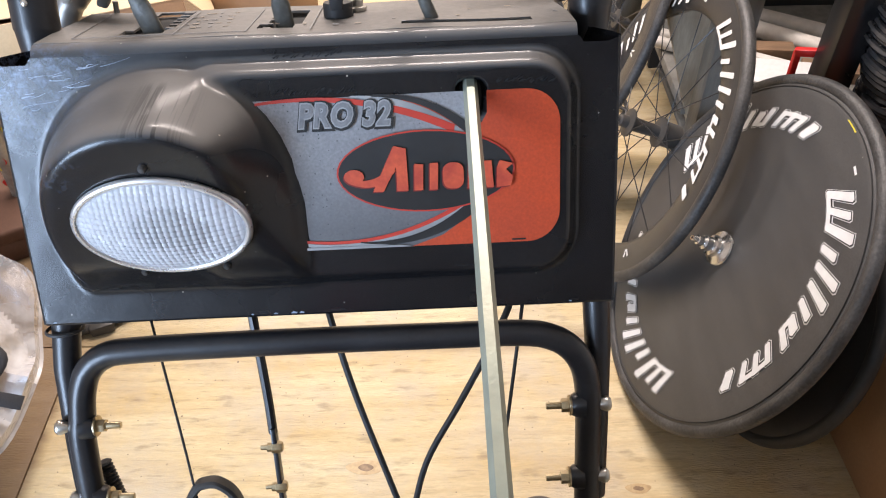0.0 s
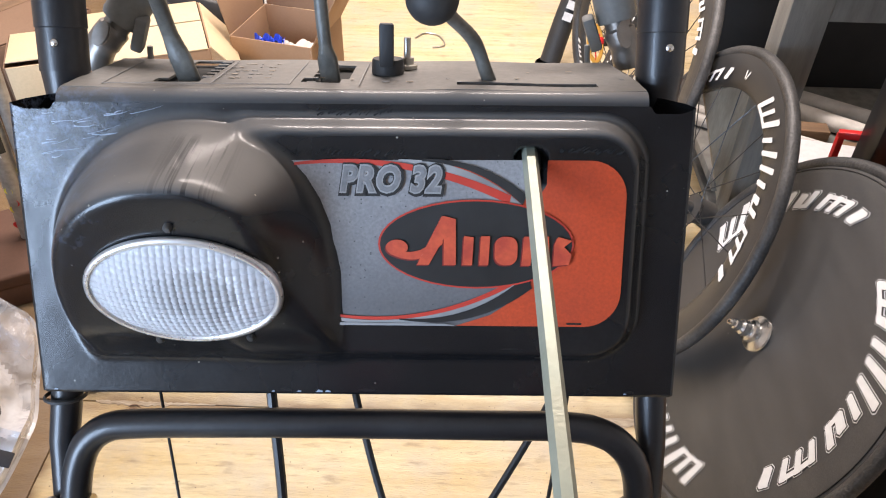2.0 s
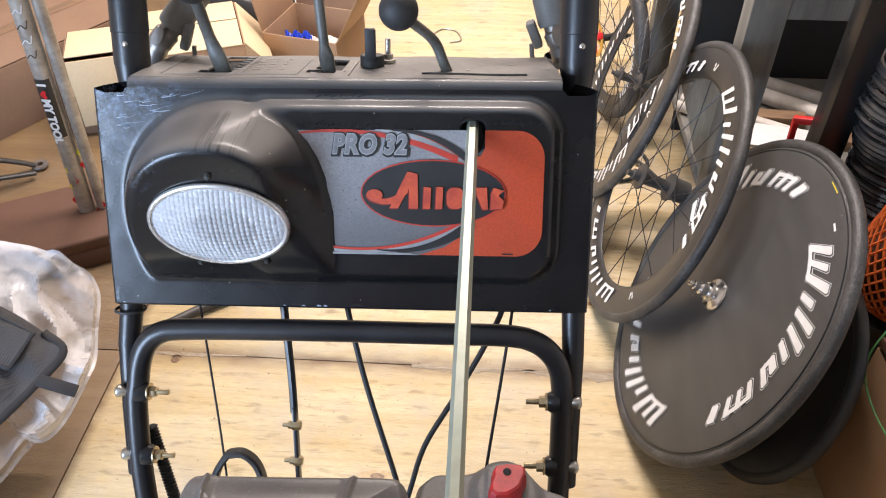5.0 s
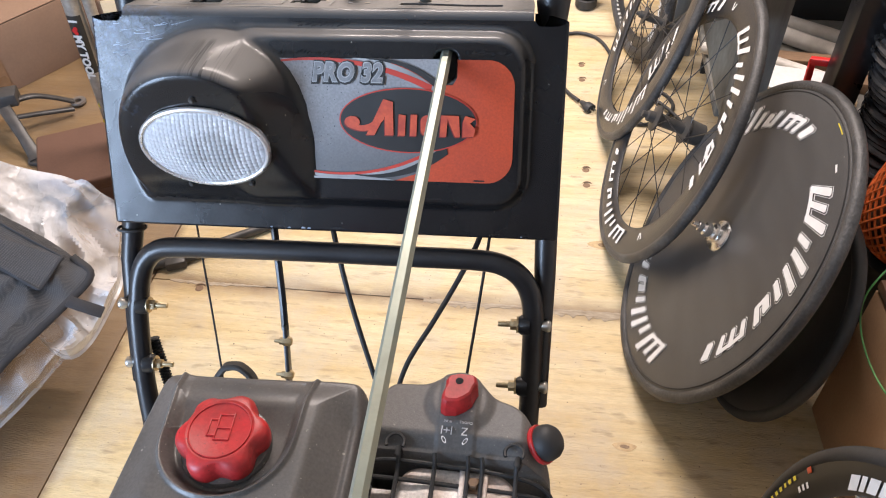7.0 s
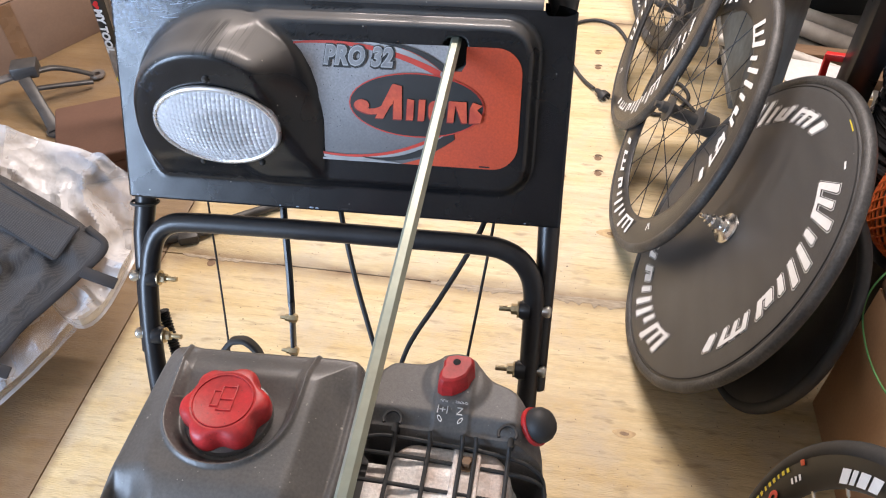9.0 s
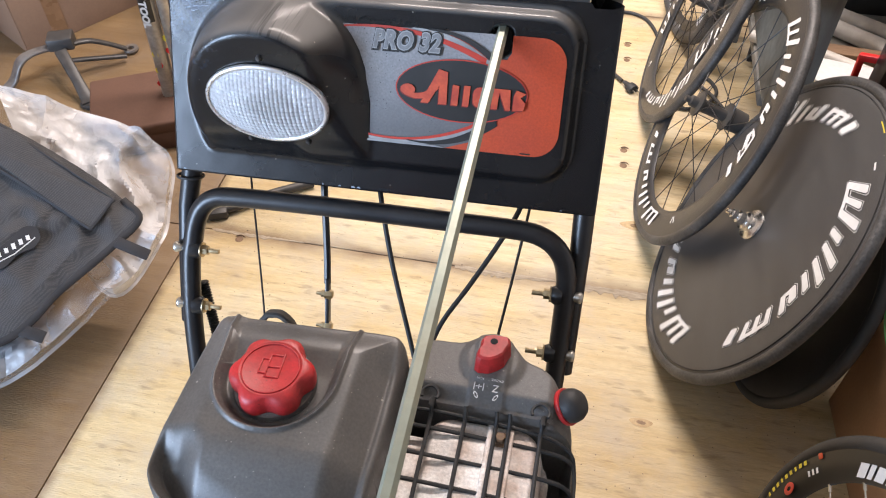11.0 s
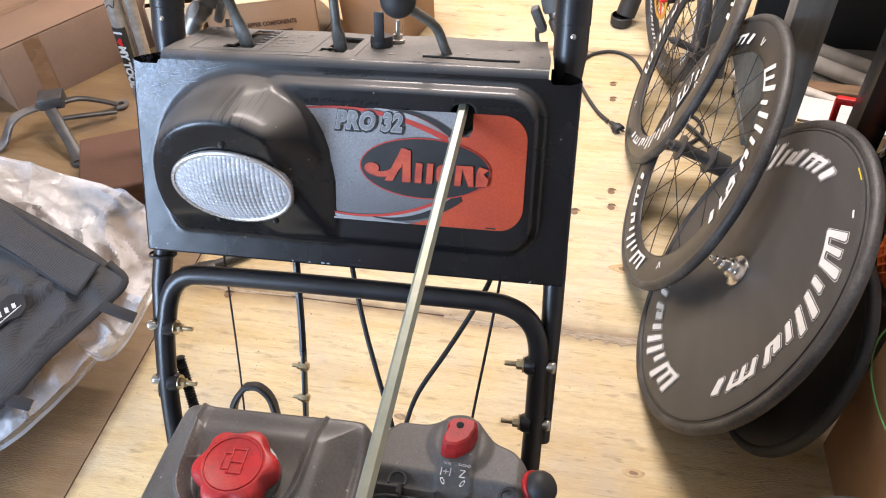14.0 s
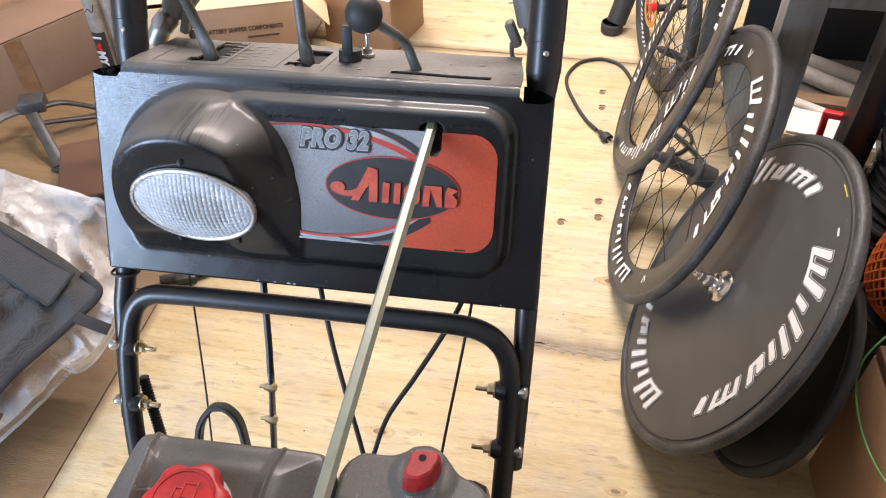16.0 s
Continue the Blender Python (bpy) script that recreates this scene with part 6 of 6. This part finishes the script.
def crumple(p, t):
    """Long loose folds with sharp crests running across the bag, and a few small creases between them."""
    along = Vector((p.x * 6 + p.y * 4, p.y * 3 - p.x * 2, p.z * 3))
    bend = Vector((noise.noise(p * 9), noise.noise(p * 9 + Vector((5, 2, 8))), 0)) * .5
    high = .020 * noise.noise(p * 6) + .046 * ridge(along + bend, 1) + .028 * ridge(along * 2.1 + bend * 1.6 + Vector((3, 1, 7)), 1) + .010 * ridge(along * 5 + bend * 3 + Vector((1, 8, 2)), 1)
    return p + BAGN * (-.040 + high * (.35 + .65 * t) * (1 if t < .97 else .4) - .010 * (t > .97))


def film_sheet(middle, outline, rings, lift):
    return fan(middle, outline, rings, lambda p, t: crumple(p, t) + BAGN * lift * (1 - t))


part("polythene", film_sheet((-.86, .34, .27), FILMO, 70, -.012), FILM, bag, "crumpled clear polythene", angle=32)
part("polythene", film_sheet((-.83, .43, .30), FILMO[1:8] + [(-.80, .40, .29)], 44, .020), BUNCHED_FILM, bag, "crumpled clear polythene", angle=32)

# ---- the rack, with what leans on and lies under it ----
rack = thing("rack", Matrix.Translation((.9, 1.1, 0)), "grey weathered wooden bench frame", "bench")
part("rack_leg", span((.690, 1.035, 0), (.766, 1.097, .84), .004), GREY_WOOD, rack)
part("rack_leg", span((1.42, .975, 0), (1.49, 1.035, .80), .004), GREY_WOOD, rack)
part("rack_leg", span((.652, 1.75, 0), (.724, 1.81, .80), .004), GREY_WOOD, rack)
part("rack_rail", span((.724, 1.04, .66), (1.45, 1.08, .76), .004), GREY_WOOD, rack)
# bench top out of view, added to shade what stands under it
part("rack_shade_top", span((.62, 1.42, .80), (1.6, 1.9, .83), .004), OLD_WOOD, rack)
part("slanted_plank", box((.095, .022, .50), Matrix.Translation((.742, 1.150, .232)) @ Matrix.Rotation(-.337, 4, "Y"), .003), PLANK, rack, "pale grey slanted plank")
# added near-black panel, standing in for the darkness under the bench
part("rack_shade_panel", span((.74, 1.62, .02), (1.6, 1.64, .80), .002), DARK_VOID, rack)
part("rack_shelf", span((.690, 1.14, .200), (1.55, 1.60, .226), .003), GREY_WOOD, rack)
part("rack_base_board", span((.775, 1.06, 0), (1.5, 1.84, .02), .003), GREY_WOOD, rack)
for a, b, r in (((.700, 1.435, .2420), (1.000, 1.255, .2420), .0150), ((.682, 1.398, .2420), (.960, 1.228, .2420), .0150), ((.915, 1.545, .2470), (1.400, 1.235, .2470), .0205), ((.888, 1.482, .2480), (1.330, 1.165, .2480), .0215)):
    a, b = Vector(a), Vector(b)
    pp = thing("pipe", Matrix.Translation(a), "grubby white plastic pipe on the bench shelf", "pipe", "pipes on the bench shelf")
    d = (b - a).normalized()
    part("pipe_wall", lathe([(r - .003, 0), (r, 0), (r, (b - a).length), (r - .003, (b - a).length)], 28, frame_of(a, d.orthogonal(), d.cross(d.orthogonal())), closed=True), WHITE_PLASTIC, pp)
for p, size, turn in (((.925, 1.350, .241), (.17, .045, .030), -.10), ((1.130, 1.235, .241), (.26, .05, .030), -.25)):
    tagged(part("wood_offcut", box(size, Matrix.Translation(p) @ Matrix.Rotation(turn, 4, "Z"), .003), OLD_WOOD), "rough brown offcut of wood on the shelf", "wood", "offcuts on the bench shelf")
tagged(part("card_piece", box((.050, .040, .060), Matrix.Translation((.742, 1.235, .257)) @ Matrix.Rotation(.4, 4, "Z"), .003), PALE_CARD), "small pale piece of cardboard on the shelf", "cardboard")
wb = thing("white_box", Matrix.Translation((.916, 1.196, .226)), "shallow cardboard box with a white top", "box")
WBM = Matrix.Translation((.916, 1.196, .227)) @ Matrix.Rotation(-.20, 4, "Z")
part("tray", box((.206, .110, .044), WBM @ Matrix.Translation((0, 0, .022)), .002), PALE_CARD, wb)
part("white_lid", box((.200, .104, .007), WBM @ Matrix.Translation((0, 0, .0485)), .002), WHITE_PAINT, wb)
post = thing("black_post", Matrix.Translation((.8225, .838, 0)), "black square steel post with a red bracket behind the disc wheel", "post")
part("column", span((.807, .808, 0), (.862, .868, 1.6), .004), BLACK_STEEL, post)
def bar(a, b, wide, deep):
    a, b = Vector(a), Vector(b)
    return box(((b - a).length, wide, deep), frame_of((a + b) / 2, b - a, (0, 1, 0) if abs((b - a).normalized().z) > .7 else (0, 0, 1)), .002)
bracket = part("bracket_upright", bar((.790, .891, .445), (.784, .884, .524), .012, .012), BRIGHT_RED, post, "bright red plastic bracket")
part("bracket_arm", bar((.780, .887, .522), (.822, .864, .532), .014, .014), BRIGHT_RED, bracket)
part("bracket_arm", bar((.788, .889, .450), (.812, .866, .450), .012, .012), BRIGHT_RED, bracket)

hose = thing("cable_coil", Matrix.Translation((.965, .78, 0)), "shiny black cable wound in a tall standing coil", "cable")
rng = random.Random(12)
for i in range(84):
    z = .006 + .0082 * i
    r = .096 + .008 * math.sin(i * .19) + rng.uniform(-.006, .006)
    part("cable_turn", lathe([(r + .0056 * math.cos(2 * math.pi * k / 6), .0056 * math.sin(2 * math.pi * k / 6)) for k in range(6)], 36, Matrix.Translation((.962 + .008 * math.sin(i * .13) + rng.uniform(-.004, .004), .785 + rng.uniform(-.004, .004), z)) @ Matrix.Rotation(rng.uniform(-.05, .05), 4, "X") @ Matrix.Rotation(rng.uniform(-.05, .05) + .12 * math.sin(i * .16), 4, "Y"), closed=True), GLOSS_CABLE, hose)
sack = thing("orange_net_sack", Matrix.Translation((.985, .62, 0)), "orange plastic net sack standing on a black pail", "net sack")
NET = [(.040, .285), (.085, .295), (.108, .33), (.112, .39), (.100, .46), (.082, .53), (.05, .59), (.015, .61)]
part("filling", lathe([(0, .29)] + [(max(.002, r - .010), z) for r, z in NET], 40, Matrix.Translation((.985, .62, 0))), DARK_CARD, sack)
NETP = [p for p in smooth_path([(r, z, 0) for r, z in NET], 4)]
strands = []
for k in range(34):
    for s in (-1, 1):
        strands.append(tube([Vector((.985 + p.x * math.cos(2 * math.pi * k / 34 + s * i * .105), .62 + p.x * math.sin(2 * math.pi * k / 34 + s * i * .105), p.y)) for i, p in enumerate(NETP)], .0026, 5, caps=False))
part("net", joined(*strands), ORANGE_ROPE, sack, "bright orange plastic netting")
pail = thing("black_pail", Matrix.Translation((.985, .62, 0)), "plain black plastic pail", "pail")
part("pail_body", lathe([(0, .002), (.085, .002), (.100, .27), (.104, .275), (.106, .284), (.100, .2845), (.094, .27), (.0, .26)], 40, Matrix.Translation((.985, .62, 0))), RUBBER, pail)
tagged(part("green_cord", tube(smooth_path([(.905, .47, .50), (.865, .43, .47), (.820, .395, .425), (.812, .389, .38), (.812, .366, .345), (.812, .313, .334), (.812, .247, .345), (.820, .18, .366), (.86, .10, .372), (.95, .05, .372)], 8), .0016, 8), GREEN_CORD), "thin green cord trailing over the box", "cord")

# the extension lead and its plug on the floor
lead = thing("extension_lead", Matrix.Translation((.40, 1.43, 0)), "black extension lead with plug on the floor", "cable")
part("cord", tube(smooth_path([(.372, 1.46, .010), (.335, 1.515, .006), (.296, 1.60, .006), (.266, 1.69, .006), (.266, 1.76, .006), (.300, 1.83, .006), (.365, 1.862, .006), (.425, 1.838, .006), (.462, 1.77, .006), (.478, 1.68, .006), (.470, 1.56, .006), (.468, 1.46, .006),
     (.500, 1.385, .006), (.560, 1.362, .006), (.620, 1.400, .006), (.650, 1.462, .006), (.625, 1.525, .006), (.590, 1.50, .010), (.640, 1.42, .014), (.700, 1.32, .006), (.76, 1.22, .006)], 7), .0055, 10), RUBBER, lead)
PL = frame_of((.395, 1.434, .012), Vector((.03, -.035, 0)), (.035, .03, 0))
part("plug", joined(lathe([(0, -.026), (.006, -.026), (.008, -.020), (.010, -.006), (.0165, 0), (.0175, .010), (.0165, .022), (.0, .023)], 20, PL @ Matrix.Rotation(radians(90), 4, "Y") @ Matrix.Diagonal((.75, 1, 1, 1)))), RUBBER, lead, "moulded black plug")
for dy in (-.006, .006):
    part("plug_pin", box((.016, .0015, .006), PL @ Matrix.Translation((.029, dy, 0)), .0004), STEEL, lead)

# screws and nail heads in the floor
for x, y in ((.380, 1.672), (.382, 1.588), (.394, 1.147), (.396, 1.083), (.30, 1.05), (.05, 1.22), (-.40, .95), (-.52, .62)):
    nl = part("floor_screw", joined(lathe([(0, .0006), (.0045, .0006), (.006, .0012), (.0075, .0006), (.010, .0002)], 14, Matrix.Translation((x, y, 0))),
              tube(smooth_path([(x - .013, y + .004, .0008), (x - .005, y + .011, .002), (x + .006, y + .012, .002), (x + .015, y + .006, .0008)], 4), [.0004] * 3 + [.0016] * 8 + [.0004] * 2, 6)), OLD_WOOD)
    tagged(nl, "countersunk screw with splintered wood around it", "screw", "screws in the plywood floor")
tagged(part("bent_wire", tube(smooth_path([(-.055, 2.27, .004), (-.02, 2.31, .004), (.03, 2.29, .004), (.05, 2.22, .004), (.01, 2.20, .004)], 6), .0028, 8), STEEL), "bent piece of wire lying on the floor", "wire")
clamp = thing("floor_tool", Matrix.Translation((-.56, .70, 0)), "dark hand tool lying on the floor", "hand tool")
part("tool_bar", tube(smooth_path([(-.66, .665, .014), (-.58, .700, .016), (-.50, .770, .014), (-.40, .84, .012)], 6), .012, 10), SHOE, clamp)
part("tool_head", box((.05, .034, .026), Matrix.Translation((-.60, .685, .014)) @ Matrix.Rotation(.4, 4, "Z"), .006), SHOE, clamp)

# the small-wheeled trike behind the wheels: its wheel with a brake disc, and the black boom tube
tw = deep_wheel("rear_trike_wheel", (.5357, 1.779, .2496), (-.962, -.273, .012), "small fat black tyre wheel with pale rim marks", R=.25, inner=.178, starts=(20, 140, -100), span_deg=60, spokes=24, fat=.021)
part("tyre_mark", lathe([(.236, .0155), (.239, .0148), (.2385, .0160)], 12, arc=(radians(-118), radians(-88))), YELLOW_INK, tw, m=Matrix())
brake = thing("brake_disc", wheel_pose((.490, 1.766, .250), (-.962, -.273, .012)), "gold and red brake disc on the trike wheel", "brake")
part("rotor", lathe([(.040, -.001), (.056, -.001), (.056, .001), (.040, .001)], 48, closed=True), GOLD, brake, m=Matrix())
for k in range(6):
    part("carrier_arm", box((.042, .006, .003), Matrix.Rotation(k * math.pi / 3, 4, "Z") @ Matrix.Translation((.026, 0, 0)), .001), BRIGHT_RED if k % 2 else GOLD, brake, m=Matrix())
part("caliper", box((.03, .022, .02), Matrix.Translation((.045, .03, .012)) @ Matrix.Rotation(.5, 4, "Z"), .006), BRIGHT_RED, brake, m=Matrix())
boom = thing("trike_boom", Matrix.Translation((.40, 2.1, 0)), "black trike boom tube with white marks", "trike frame")
part("boom_tube", tube(smooth_path([(.405, 2.06, .035), (.440, 2.10, .16), (.500, 2.16, .34), (.600, 2.3, .62)], 6), .034, 20), RUBBER, boom)
part("boom_cap", lathe([(0, -.004), (.030, -.004), (.038, .004), (.038, .03), (.034, .034)], 24, Matrix.Translation((.393, 2.055, .004))), RUBBER, boom)
for k in range(4):
    part("boom_mark", box((.030, .002, .026), Matrix.Translation((.446 + .011 * k, 2.068 + .012 * k, .19 + .034 * k)) @ Matrix.Rotation(-.3, 4, "X") @ Matrix.Rotation(.3, 4, "Y"), 0), WHITE_INK, boom)
deep_wheel("deep_rim_wheel", (-.715, 2.385, .322), (.15, -.95, .28), "deep-section carbon wheel standing behind the cartons", starts=(-30, -150, 90), inner=.237)

# ---- floor sheets, last ----
rng = random.Random(77)
for x0s, x1s, wide in ((.02, .30, .020), (.27, .62, .026), (-.60, -.36, .010)):
    n = 40
    low = [(x0s + (x1s - x0s) * k / n, .6385 - wide * (.35 + .65 * rng.random()) * math.sin(math.pi * min(1, .12 + k / n))) for k in range(n + 1)]
    high = [(x0s + (x1s - x0s) * k / n, .6400 + .004 * rng.random()) for k in range(n, -1, -1)]
    part("splintered_edge", plate(low + high, .0008, Matrix.Translation((0, 0, .0002))), SPLINTER, FLOOR, smooth=False)
for x, y, r in ((-.55, .92, .030), (-.02, .35, .018), (.44, .86, .020), (-.30, .22, .014), (.22, 1.02, .013), (.47, .30, .012), (-.15, 1.32, .022)):
    part("knot", joined(plate([(x + r * 1.9 * math.cos(a) * (1 + .12 * math.sin(3 * a + x * 40)), y + r * .8 * math.sin(a)) for a in np.linspace(0, 2 * math.pi, 25)[:-1]], .0003, Matrix.Translation((0, 0, .0002)))), KNOT, FLOOR, smooth=False)
    part("knot", plate([(x + r * .8 * math.cos(a), y + r * .36 * math.sin(a) * (1 + .2 * math.sin(2 * a + y * 30))) for a in np.linspace(0, 2 * math.pi, 19)[:-1]], .0003, Matrix.Translation((0, 0, .0006))), KNOT_EYE, FLOOR, smooth=False)
for a, b, c, d in ((x0, -.645, y0, -.58), (-.645, x1, y0, -.58), (x0, -.645, -.58, .64), (-.645, x1, -.58, .64), (x0, -.645, .64, 1.86), (-.645, x1, .64, 1.86), (x0, -.645, 1.86, y1), (-.645, x1, 1.86, y1)):
    part("plywood_sheet", span((a + .0014, c + .0014, -.022), (b - .0014, d - .0014, 0), .0015), SHADED_PLY if b < 0 else FLOOR_PLY, FLOOR)
